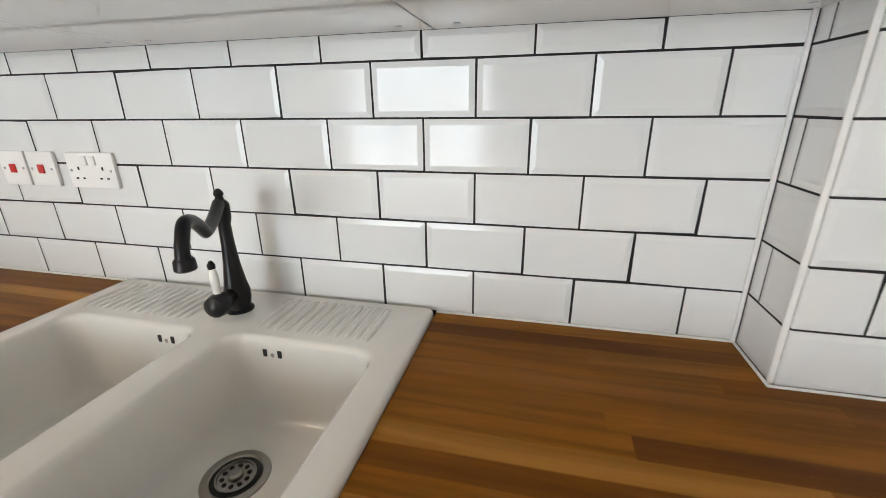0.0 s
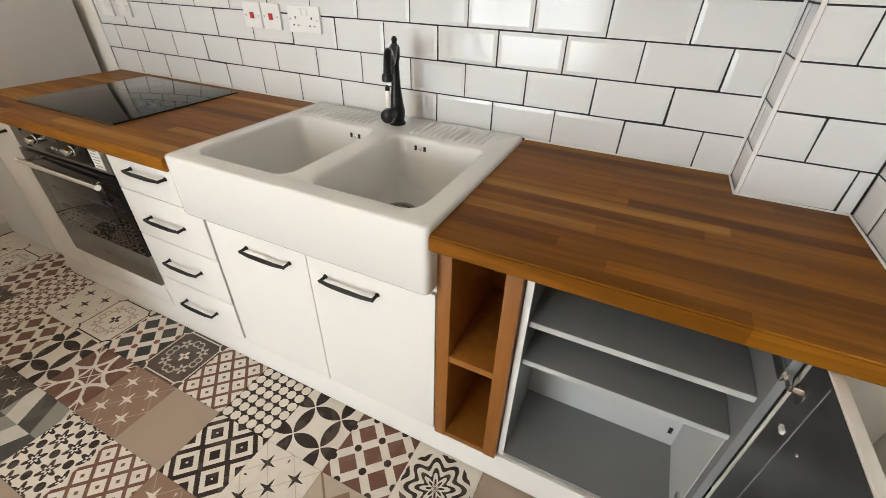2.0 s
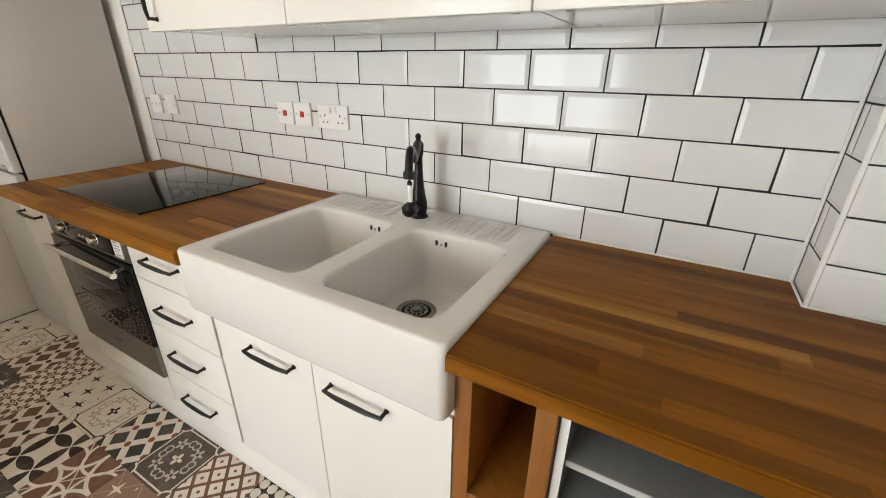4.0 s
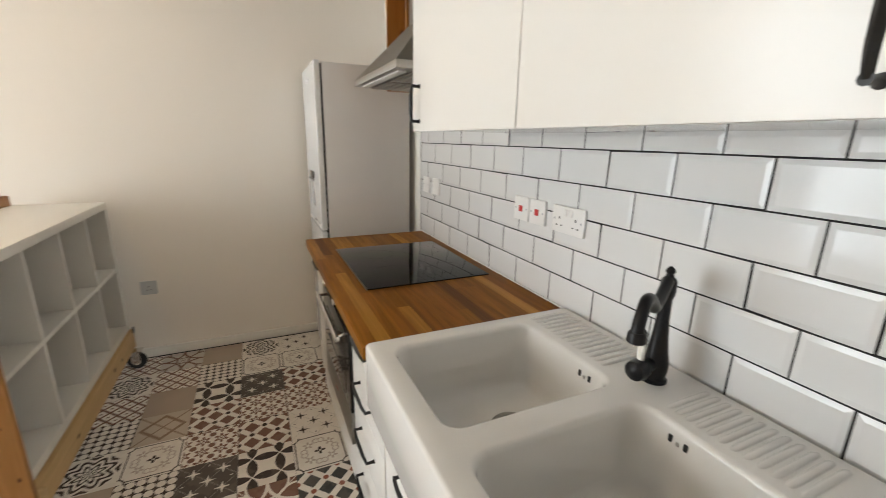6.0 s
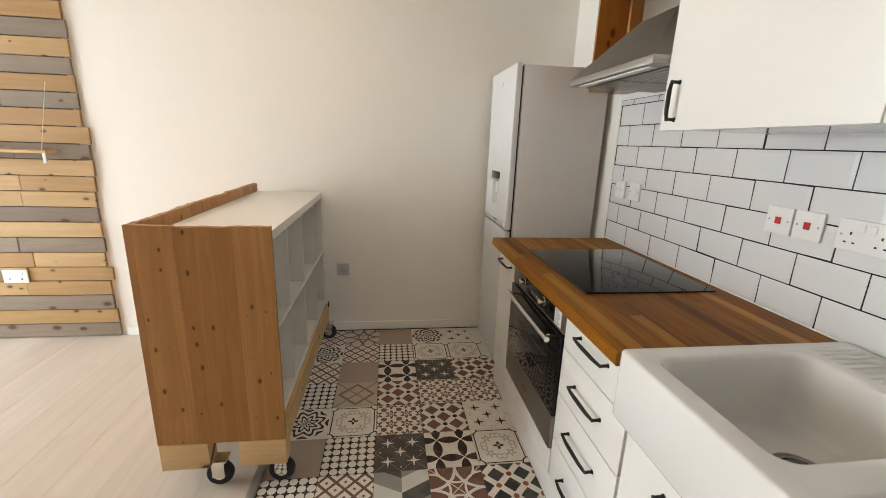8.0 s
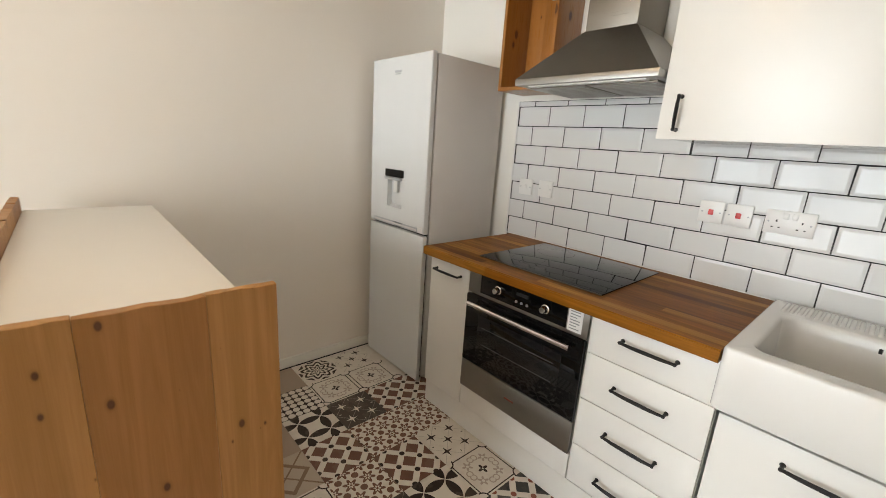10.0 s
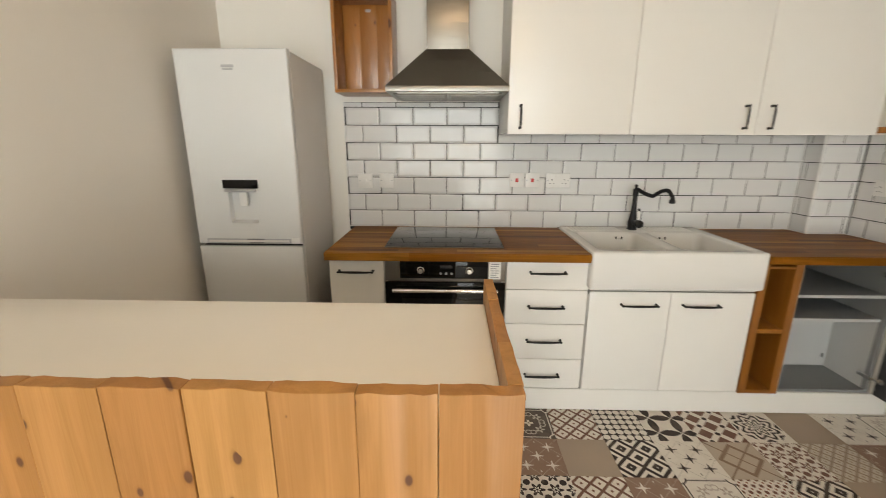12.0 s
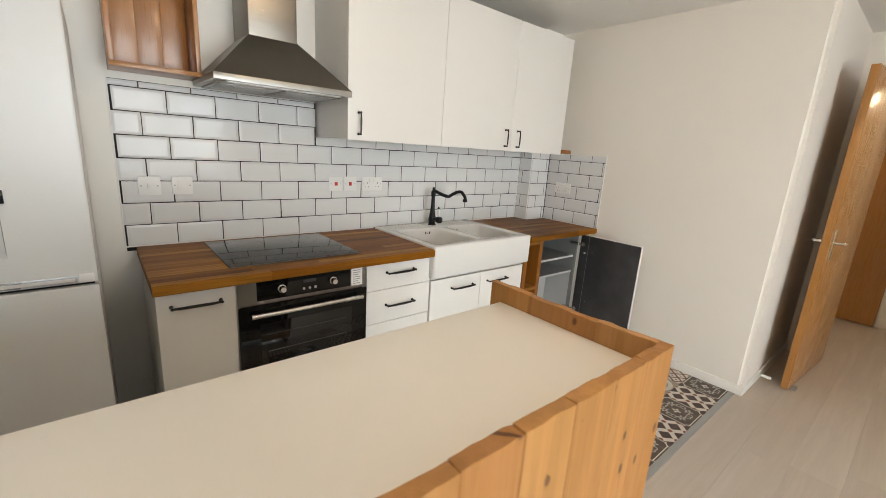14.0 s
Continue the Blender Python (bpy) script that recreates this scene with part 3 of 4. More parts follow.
part("handle", bm, M_CHROME, odoor, "round steel bar handle")
part("lower_panel", box(-1.912, -1.318, FY - .012, FY + .006, .25, .389, .003), M_STEEL, oven, "brushed steel lower panel")
part("badge", box(-1.64, -1.59, FY - .0135, FY - .0115, .318, .324), plain("badge_red", (.35, .07, .05), .4, relief=0), oven)

drawers = thing("drawer_unit", (-1.11, -.3, .128), "white base unit with four closed drawers", "drawers")
carcass(drawers, -1.313, -.906)
for z0, z1 in ((.137, .306), (.306, .502), (.502, .686), (.686, .838)):
    d = front(drawers, "drawer", -1.313, -.906, z0, z1)
    bow_handle(d, -1.11, FY, z1 - .088 if z1 < .8 else .777, .17)

sinkunit = thing("sink_cabinet", (-.49, -.3, .128), "white double-door sink cabinet, doors closed", "cabinet")
carcass(sinkunit, -.897, -.086, M_CAB, .128, .66)
for x0, x1, hx in ((-.897, -.495, -.65), (-.495, -.087, -.346)):
    d = front(sinkunit, "door", x0, x1, .133, .681)
    bow_handle(d, hx, FY, .614, .172)
part("rail", box(-.897, -.087, FY + .004, FY + .02, .686, .708), M_CAB, sinkunit)

niche = thing("open_shelf_unit", (.017, -.3, .128), "narrow open shelf unit of stained solid wood", "shelf")
for x0, x1 in ((-.083, -.046), (.078, .116)):
    part("side", box(x0, x1, FY - .004, -.2, .128, .84, .002), M_NICHE, niche)
for z0, z1 in ((.128, .150), (.468, .490), (.818, .84)):
    part("shelf", box(-.046, .078, FY - .002, -.2, z0, z1, .001), M_NICHE, niche)
part("rail", box(-.046, .078, FY - .002, FY + .018, .806, .839, .001), M_NICHE, niche)
part("back", box(-.046, .078, -.30, -.285, .15, .818), M_NICHE, niche)

rightunit = thing("base_cabinet", (.36, -.3, .128), "white base cabinet with grey inside, door wide open", "cabinet")
carcass(rightunit, .120, .604, M_CABGREY)
part("edge", box(.1195, .136, FY + .0185, FY + .0205, .13, .84), M_CAB, rightunit)
for z in (.535, .662):
    part("shelf", box(.137, .587, FY + .04, -.05, z - .017, z, .001), M_CABGREY, rightunit)
    part("shelf_edge", box(.137, .587, FY + .0385, FY + .0405, z - .016, z - .001), M_SILVERGREY, rightunit)
part("low_back", box(.137, .586, -.352, -.344, .145, .516, .001), M_SILVERGREY, rightunit, "pale grey service panel low at the back")
part("slot", box(.560, .571, -.3535, -.3515, .197, .222, .0006), M_DARK, rightunit, "dark cable slot")
part("side_lining", box(.5855, .5875, FY + .045, -.353, .145, .515), M_SILVERGREY, rightunit)
leaf = part("door", box(.604, .622, FY - .485, FY - .003, .133, .838, .002), M_CAB, rightunit, "cabinet door standing open, cream edge")
part("inner_face", box(.6015, .6035, FY - .481, FY - .007, .137, .834), M_DOORBACK, leaf, "dark charcoal inner face")
bm = bmesh.new()
tube(bm, [(.622, FY - .36, .775), (.648, FY - .36, .775), (.652, FY - .27, .775), (.648, FY - .19, .775), (.622, FY - .19, .775)], .0055, 8)
part("handle", bm, M_IRON, leaf, "black iron bow handle")
for z in (.76, .22):
    bm = lathe(bmesh.new(), [(.0165, 0), (.0165, -.0015), (.010, -.002), (0, -.002)], (.6015, FY - .028, z), 16, "x")
    cube(bm, .586, .6015, FY - .022, FY + .012, z - .007, z + .007, .003)
    cube(bm, .579, .588, FY + .004, FY + .075, z - .012, z + .012, .003)
    part("hinge", bm, M_CHROME, rightunit, "metal concealed hinge")
part("seam", box(.6005, .6017, FY - .078, FY - .0755, .14, .83), M_CABGREY, leaf)
for z in (.715, .31):
    part("screw", lathe(bmesh.new(), [(.004, 0), (.0035, -.0012), (0, -.0014)], (.6015, FY - .115, z), 10, "x"), M_CHROME, leaf)
part("latch", box(.596, .602, FY - .06, FY - .045, .69, .70, .001), M_PLASTIC, rightunit)
single("filler_panel", box(.607, XR - .003, FY, FY + .018, .133, .838, .002), M_CAB, "white filler panel between cabinet and wall", "panel")
single("plinth_clip", box(.7155, XR - .016, -.618, -.598, .062, .125, .002), M_STRIP, "grey plastic end cap on the plinth board", "end cap")
single("plinth", box(-2.188, .715, -.612, -.596, .004, .127, .002), M_CAB, "long white plinth board under the base units", "plinth")

# ---- worktops, built of staves ----
def worktop(name, x0, x1, label, seed, cut=None):
    top = thing(name, ((x0 + x1) / 2, -.33, W - .04), label, "worktop")
    rng = random.Random(seed)
    rows = 16
    y0, y1 = -.672, -.004
    wy = (y1 - y0) / rows
    store = {}
    for r in range(rows):
        x = x0
        while x < x1 - .001:
            ln = round(rng.uniform(.24, .95), 2)
            e = x1 if x + ln > x1 - .12 else x + ln
            limit = e
            ya, yb = y0 + r * wy, y0 + (r + 1) * wy
            if cut and yb > cut[1]:
                limit = min(e, cut[0])
            if limit > x + .002:
                key = (round(limit - x, 3), r == 0)
                if key not in store:
                    b = .004 if r == 0 else 0
                    bm = box(-(limit - x) / 2, (limit - x) / 2, -wy / 2, wy / 2, -.02, .02)
                    if r == 0:
                        es = [ed for ed in bm.edges if all(v.co.y < 0 for v in ed.verts) and abs(ed.verts[0].co.x - ed.verts[1].co.x) > .01]
                        bmesh.ops.bevel(bm, geom=es, offset=.004, segments=3, affect="EDGES")
                    store[key] = mesh_of("stave", bm, M_STAVE)
                ob = piece("stave", store[key], ((x + limit) / 2, (ya + yb) / 2, W - .02), None)
                ob.parent = top
                ob.matrix_parent_inverse = Matrix.Translation(-top.location)
            x = e
    return top


worktop("worktop", -2.197, -.919, "oiled block-stave oak worktop round the hob", 4)
worktop("worktop", -.081, XR - .008, "oiled block-stave oak worktop beside the sink", 9)

hob = thing("hob", (-1.62, -.3, W), "black glass induction hob set on the worktop", "hob")
part("glass", box(-1.922, -1.322, -.558, -.052, W + .0005, W + .006, .002), M_GLASSBLACK, hob)
part("front_trim", box(-1.922, -1.322, -.5605, -.558, W + .0005, W + .0055), M_STEEL_D, hob)
for x, y, r in ((-1.765, -.18, .09), (-1.465, -.18, .075), (-1.765, -.40, .075), (-1.465, -.40, .105)):
    bm = bmesh.new()
    n = 48
    ra = [[bm.verts.new((x + rr * math.cos(2 * math.pi * k / n), y + rr * math.sin(2 * math.pi * k / n), W + .0062)) for k in range(n)] for rr in (r - .001, r)]
    for k in range(n):
        bm.faces.new((ra[0][k], ra[1][k], ra[1][(k + 1) % n], ra[0][(k + 1) % n]))
    part("zone_ring", bm, plain("zone_grey", (.03, .03, .032), .2, relief=0), hob)

# ---- double fireclay sink ----
SX0, SX1, SY0, SY1, SZ = -.917, -.083, -.668, -.006, .893


def rounded(x0, x1, y0, y1, r, n=6):
    out = []
    for cx, cy, a0 in ((x1 - r, y1 - r, 0), (x0 + r, y1 - r, 90), (x0 + r, y0 + r, 180), (x1 - r, y0 + r, 270)):
        for k in range(n + 1):
            a = radians(a0 + 90 * k / n)
            out.append((cx + r * math.cos(a), cy + r * math.sin(a)))
    return out


sink = thing("butler_sink", (-.5, -.34, .7), "white fireclay double-bowl sink with apron front and ribbed drainer", "sink")
bm = bmesh.new()


def ring(pts, z):
    return [bm.verts.new((x, y, z)) for x, y in pts]


def bridge(a, b):
    n = len(a)
    for k in range(n):
        bm.faces.new((a[k], a[(k + 1) % n], b[(k + 1) % n], b[k]))


loops = []
prev = None
for inset, z, r in ((.009, SZ, .012), (.0045, SZ - .0012, .014), (.0013, SZ - .0045, .016), (0, SZ - .009, .018), (0, .715, .018), (.004, .708, .016), (.012, .704, .012)):
    cur = ring(rounded(SX0 + inset, SX1 - inset, SY0 + inset, SY1 - inset, r), z)
    if prev:
        bridge(prev, cur)
    else:
        loops.append(cur)
    prev = cur
bm.faces.new(prev)
for bx0, bx1 in ((-.870, -.518), (-.462, -.137)):
    prev = None
    for inset, dz, r in ((0, 0, .045), (.004, .0015, .044), (.008, .006, .042), (.011, .014, .042), (.017, .10, .045), (.021, .150, .047), (.025, .170, .05), (.035, .182, .05), (.052, .188, .045)):
        cur = ring(rounded(bx0 + inset, bx1 - inset, -.616 + inset, -.187 - inset, r), SZ - dz)
        if prev:
            bridge(prev, cur)
        else:
            loops.append(cur)
        prev = cur
    bm.faces.new(prev)
edges = []
for lp in loops:
    for k in range(len(lp)):
        a, b = lp[k], lp[(k + 1) % len(lp)]
        edges.append(bm.edges.get((a, b)) or bm.edges.new((a, b)))
bmesh.ops.triangle_fill(bm, use_beauty=True, edges=edges)
part("basin", bm, M_SINK, sink, smooth=40)
for start, count in ((-.872, 14), (-.415, 12)):
    for k in range(count):
        x = start + .0215 * k
        rib = bmesh.new()
        tube(rib, [(x, -.168, SZ - .0078), (x, -.160, SZ - .0040), (x, -.148, SZ - .0026), (x, -.10, SZ - .0022), (x, -.055, SZ - .0026), (x, -.042, SZ - .0040), (x, -.034, SZ - .0078)], .0078, 14)
        part("drainer_rib", rib, M_SINK, sink)
DY = -.345
for x in (-.685, -.358):
    z = SZ - .188
    bm = bmesh.new()
    prof = [(.058, .0005), (.057, .003), (.055, .004), (.045, .0035), (.0425, .0012)]
    n = 36
    rings = [[bm.verts.new((x + r * math.cos(2 * math.pi * k / n), DY + r * math.sin(2 * math.pi * k / n), z + h)) for k in range(n)] for r, h in prof]
    for ra, rb in zip(rings, rings[1:]):
        for k in range(n):
            bm.faces.new((ra[k], ra[(k + 1) % n], rb[(k + 1) % n], rb[k]))
    dr = part("drain", bm, M_STEEL, sink, "round steel basket drain")
    part("recess", lathe(bmesh.new(), [(.0435, .0003), (.0435, .0009), (0, .0009)], (x, DY, z), 32), M_DARK, dr)
    part("basket", lathe(bmesh.new(), [(.034, .0008), (.034, .004), (.031, .0045), (.030, .002), (.013, .0018), (.012, .009), (.009, .012), (0, .0125)], (x, DY, z), 28), M_STEEL, dr)
    for k in range(8):
        part("slot", lathe(bmesh.new(), [(.0026, .0008), (.0026, .0014)], (x + .0385 * math.cos(.785 * k), DY + .0385 * math.sin(.785 * k), z), 8), M_DARK, dr)
    for k in range(10):
        a = 2 * math.pi * k / 10
        part("hole", lathe(bmesh.new(), [(.0042, 0), (.0042, .0026)], (x + .022 * math.cos(a), DY + .022 * math.sin(a), z + .0005), 8), M_DARK, dr)
for x in (-.611, -.361):
    for dx, w in ((-.016, .0045), (.016, .0045), (0, .004)):
        part("overflow", box(x + dx - w, x + dx + w, -.2012, -.196, .852, .868 if dx else .861, .002), M_DARK if dx else M_CHROME, sink)

# ---- tap ----
TX, TY = -.502, -.103
tap = thing("mixer_tap", (TX, TY, SZ), "matt black swan-neck mixer tap with white ceramic lever", "tap")
SWING = Matrix.Translation((TX, TY, SZ)) @ Matrix.Rotation(radians(27), 4, "Z")


def swung(bm):
    bmesh.ops.transform(bm, matrix=SWING, verts=bm.verts)
    return bm


def turned(bm):
    bmesh.ops.transform(bm, matrix=Matrix.Translation((TX, TY, SZ)) @ Matrix.Rotation(radians(8), 4, "Z"), verts=bm.verts)
    return bm


part("body", lathe(bmesh.new(), [(.029, 0), (.029, .005), (.025, .008), (.024, .014), (.027, .028), (.027, .045), (.022, .07), (.0165, .11), (.0135, .15), (.0125, .195), (.0155, .204), (.0165, .212), (.0165, .236), (.014, .241), (.0085, .246), (.0075, .252), (.010, .257), (.008, .263), (.003, .268), (0, .268)], (TX, TY, SZ), 28), M_BLACKTAP, tap)
bm = bmesh.new()
pts, rad = [], []
for i in range(33):
    s = i / 32
    if s < .5:
        z = .240 - .028 * math.sin(s / .5 * math.pi / 2)
    else:
        z = .212 + .040 * math.sin((s - .5) / .38 * math.pi / 2) if s < .88 else .252 - .04 * ((s - .88) / .12) ** 2 * .5
    pts.append((0, -.012 - .214 * s, z))
    rad.append(.0118 - .001 * s)
ye, ze = pts[-1][1], pts[-1][2]
pts += [(0, ye - .008, ze - .009), (0, ye - .012, ze - .020), (0, ye - .012, ze - .030)]
rad += [.0108, .0108, .012]
tube(bm, pts, rad, 16)
part("spout", swung(bm), M_BLACKTAP, tap)
part("nozzle", swung(lathe(bmesh.new(), [(.0125, 0), (.0155, -.004), (.0165, -.018), (.0145, -.020), (.011, -.020)], (0, ye - .012, ze - .026), 20)), M_BLACKTAP, tap)
part("valve", turned(lathe(bmesh.new(), [(.015, 0), (.015, -.024), (.021, -.034), (.0245, -.050), (.0215, -.066), (.013, -.073), (0, -.075)], (0, -.016, .044), 24, "y")), M_BLACKTAP, tap)
lv = part("lever", turned(tube(bmesh.new(), [(0, -.062, .062), (-.001, -.062, .078), (-.002, -.061, .100), (-.003, -.060, .120)], [.0062, .0082, .0092, .0072], 14)), M_CERAMIC, tap, "white ceramic lever")
part("cap", turned(tube(bmesh.new(), [(-.003, -.060, .120), (-.0032, -.060, .128), (-.0034, -.060, .136)], [.0074, .008, .003], 12)), M_BLACKTAP, lv)

# ---- wall units ----
UZ0, UZ1 = 1.44, 2.262
for x0, x1, hinge in ((-1.308, -.694, "left"), (-.694, -.075, "right"), (-.075, .523, "left")):
    label = "cream wall cabinet with closed plain door" + (" beside the extractor hood" if x0 < -1 else "")
    u = thing("wall_cabinet", ((x0 + x1) / 2, -.19, UZ0), label, "cabinet", "row of wall cabinets")
    part("body", box(x0 + .001, x1 - .001, -.370, YB - .001, UZ0 + .004, UZ1, .001), M_CAB, u)
    part("underside", box(x0 + .002, x1 - .002, -.368, -.003, UZ0, UZ0 + .004), M_GLOSSWHITE, u, "glossy white underside")
    for y in (-.05, -.33):
        for x in (x0 + .05, x1 - .05):
            part("cover_cap", lathe(bmesh.new(), [(.006, 0), (.006, -.0012), (0, -.0015)], (x, y, UZ0), 10), M_GREYBAR, u)
    d = part("door", box(x0 + .0015, x1 - .0015, -.390, -.372, UZ0 - .004, UZ1 + .002, .002), M_CAB, u)
    bow_handle(d, x0 + .062 if hinge == "left" else x1 - .062, -.390, 1.52, .106, True)
single("wood_block", box(.528, .636, -.405, -.365, 1.4455, 1.475, .002), M_CRATE, "small wooden packing block on the tile edge", "block")

# ---- extractor hood ----
hood = thing("extractor_hood", (-1.605, -.2, 1.632), "stainless steel chimney extractor hood above the hob", "hood")
HX0, HX1, HY = -1.913, -1.312, -.445
part("rim", box(HX0, HX1, HY, 0, 1.634, 1.660, .002), M_STEEL, hood, "bright steel front rim")
bm = bmesh.new()
low = [bm.verts.new(p) for p in ((HX0, HY, 1.66), (HX1, HY, 1.66), (HX1, 0, 1.66), (HX0, 0, 1.66))]
cx0, cx1, cy = -1.722, -1.506, -.255
mid = [bm.verts.new(p) for p in ((cx0 - .003, cy - .003, 1.860), (cx1 + .003, cy - .003, 1.860), (cx1 + .003, 0, 1.860), (cx0 - .003, 0, 1.860))]
for k in range(4):
    bm.faces.new((low[k], low[(k + 1) % 4], mid[(k + 1) % 4], mid[k]))
bm.faces.new(mid)
part("canopy", bm, M_STEEL_D, hood, "sloping brushed canopy", None)
chimney = part("chimney", box(cx0, cx1, cy, -.001, 1.858, CEIL - .001, .002), M_STEEL_D, hood, "brushed steel chimney")
for k in range(5):
    part("vent_slot", box(cx1 - .001, cx1 + .0008, cy + .05 + k * .012, cy + .057 + k * .012, 2.0, 2.09), M_DARK, chimney)
for x0, x1 in ((-1.885, -1.618), (-1.607, -1.340)):
    f = part("filter", box(x0, x1, HY + .07, -.04, 1.627, 1.634, .002), M_STEEL_D, hood, "metal mesh grease filter")
    for k in range(9):
        part("filter_rib", box(x0 + .012, x1 - .012, HY + .09 + k * .033, HY + .105 + k * .033, 1.6255, 1.6272), M_STEEL, f)
part("light_bar", box(-1.86, -1.36, HY + .022, HY + .052, 1.629, 1.6342, .002), M_PLASTIC, hood)

# ---- wooden wall box ----
crate = thing("wall_box_shelf", (-2.068, -.1, 1.657), "open varnished pine box hung on the wall", "shelf")
bx0, bx1, bz0, bz1 = -2.227, -1.908, 1.657, 2.156
part("side", box(bx0, bx0 + .018, -.2, YB - .001, bz0 + .018, bz1 - .018, .002), M_CRATE, crate)
part("side", box(bx1 - .018, bx1, -.2, YB - .001, bz0 + .018, bz1 - .018, .002), M_CRATE, crate)
M_CRATE_X = wood("varnished_pine_lying", [(.36, .142, .030), (.41, .172, .042)], 0, .8, knots=.6, rough=.3, coat=.35, figure=.35)
part("top", box(bx0, bx1, -.2, YB - .001, bz1 - .018, bz1, .002), M_CRATE_X, crate)
part("bottom", box(bx0, bx1, -.2, YB - .001, bz0, bz0 + .018, .002), M_CRATE_X, crate)
for k in range(3):
    x = bx0 + .018 + k * .0943
    part("back_board", box(x + .0005, x + .0941, -.014, YB - .001, bz0 + .018, bz1 - .018, .0004), M_CRATE, crate)
part("bracket", box(-2.08, -2.05, -.017, -.014, 2.10, 2.115, .001), M_SILVER, crate)


# ---- sockets and switches ----
def plate(name, x0, x1, z0, z1, label, y=0.0, category="socket"):
    p = thing(name, ((x0 + x1) / 2, y, z0), label, category)
    part("plate", box(x0, x1, y - .010, y - .0005, z0, z1, .003), M_PLASTIC, p)
    return p


def screws(p, x0, x1, z, y=-.010):
    for x in (x0 + .012, x1 - .012):
        part("screw", lathe(bmesh.new(), [(.0035, 0), (.003, -.0012), (0, -.0012)], (x, y, z), 10, "y"), M_SILVER, p)


for x0, x1 in ((-1.234, -1.146), (-1.1395, -1.0515)):
    p = plate("cooker_switch", x0, x1, 1.131, 1.217, "white wall switch plate with red rocker", category="switch")
    screws(p, x0, x1, 1.174)
    xm = (x0 + x1) / 2
    part("rocker", box(xm - .009, xm + .009, -.0145, -.009, 1.163, 1.185, .002), M_RED, p, "red rocker")
p = plate("double_socket", -1.012, -.866, 1.130, 1.216, "white double wall socket with two switches")
screws(p, -1.012, -.866, 1.173)
for x in (-.976, -.902):
    for dx, dz, w, h in ((0, .014, .0022, .004), (-.0105, -.010, .0032, .002), (.0105, -.010, .0032, .002)):
        part("pin_hole", box(x + dx - w, x + dx + w, -.0108, -.0098, 1.164 + dz - h, 1.164 + dz + h), M_DARK, p)
for x in (-.952, -.926):
    part("rocker", box(x - .0085, x + .0085, -.0135, -.009, 1.186, 1.208, .002), M_PLASTIC, p)
p = plate("fused_switch", -2.166, -2.078, 1.122, 1.209, "white single switch plate on the tiles", category="switch")
screws(p, -2.166, -2.078, 1.166)
part("rocker", box(-2.131, -2.113, -.0135, -.009, 1.155, 1.178, .002), M_PLASTIC, p)
p = plate("single_socket", -2.034, -1.946, 1.124, 1.211, "white single socket plate on the tiles")
screws(p, -2.034, -1.946, 1.168)
part("cover", box(-2.012, -1.968, -.0125, -.009, 1.145, 1.19, .002), M_PLASTIC, p)
p = thing("double_socket", (.73, -.3, 1.12), "white double wall socket on the tiled side wall", "socket")
part("plate", box(.7275, .7375, -.382, -.236, 1.120, 1.206, .003), M_PLASTIC, p)
for y in (-.370, -.248):
    part("screw", lathe(bmesh.new(), [(.0035, 0), (.003, -.0012), (0, -.0012)], (.7275, y, 1.163), 10, "x"), M_SILVER, p)
for y in (-.346, -.272):
    for dy, dz, w, h in ((0, .014, .0022, .004), (-.0105, -.010, .0032, .002), (.0105, -.010, .0032, .002)):
        part("pin_hole", box(.7268, .7278, y + dy - w, y + dy + w, 1.154 + dz - h, 1.154 + dz + h), M_DARK, p)
for y in (-.322, -.296):
    part("rocker", box(.7240, .728, y - .0085, y + .0085, 1.176, 1.198, .002), M_PLASTIC, p)
p = thing("single_socket", (XL, -1.56, .43), "white single socket low on the plaster wall", "socket")
part("plate", box(XL + .0005, XL + .0105, -1.605, -1.518, .428, .515, .003), M_SILVERGREY, p)
for dy, dz in ((0, .012), (-.011, -.010), (.011, -.010)):
    part("pin_hole", box(XL + .0098, XL + .0108, -1.561 + dy - .003, -1.561 + dy + .003, .468 + dz - .003, .468 + dz + .003), M_DARK, p)

# ---- rolling island ----
IX0, IX1, IYF, IYB, IZ0, IZ1 = -2.860, -1.507, -1.680, -2.080, .240, 1.030
island = thing("rolling_island", (-2.17, -1.9, .1), "white cube shelving clad in pine boards, on castors", "shelf unit")
part("top", box(IX0, IX1, IYB, IYF, IZ1 - .038, IZ1, .002), M_SHELFWHITE, island, "white foil top")
part("base", box(IX0, IX1, IYB, IYF, IZ0, IZ0 + .038, .002), M_SHELFWHITE, island)
part("side", box(IX0, IX0 + .038, IYB, IYF, IZ0 + .038, IZ1 - .038), M_SHELFWHITE, island)
part("side", box(IX1 - .038, IX1, IYB, IYF, IZ0 + .038, IZ1 - .038), M_SHELFWHITE, island)
zm = (IZ0 + IZ1) / 2
part("shelf", box(IX0 + .038, IX1 - .038, IYB, IYF + .001, zm - .009, zm + .009), M_SHELFWHITE, island)
part("back", box(IX0 + .038, IX1 - .038, IYB, IYB + .006, IZ0 + .038, IZ1 - .038), M_SHELFWHITE, island)
for k in (1, 2, 3):
    x = IX0 + .038 + (IX1 - IX0 - .076) * k / 4
    for z0, z1 in ((IZ0 + .038, zm - .009), (zm + .009, IZ1 - .038)):
        part("divider", box(x - .008, x + .008, IYB + .006, IYF + .0005, z0, z1), M_SHELFWHITE, island)
rng = random.Random(5)


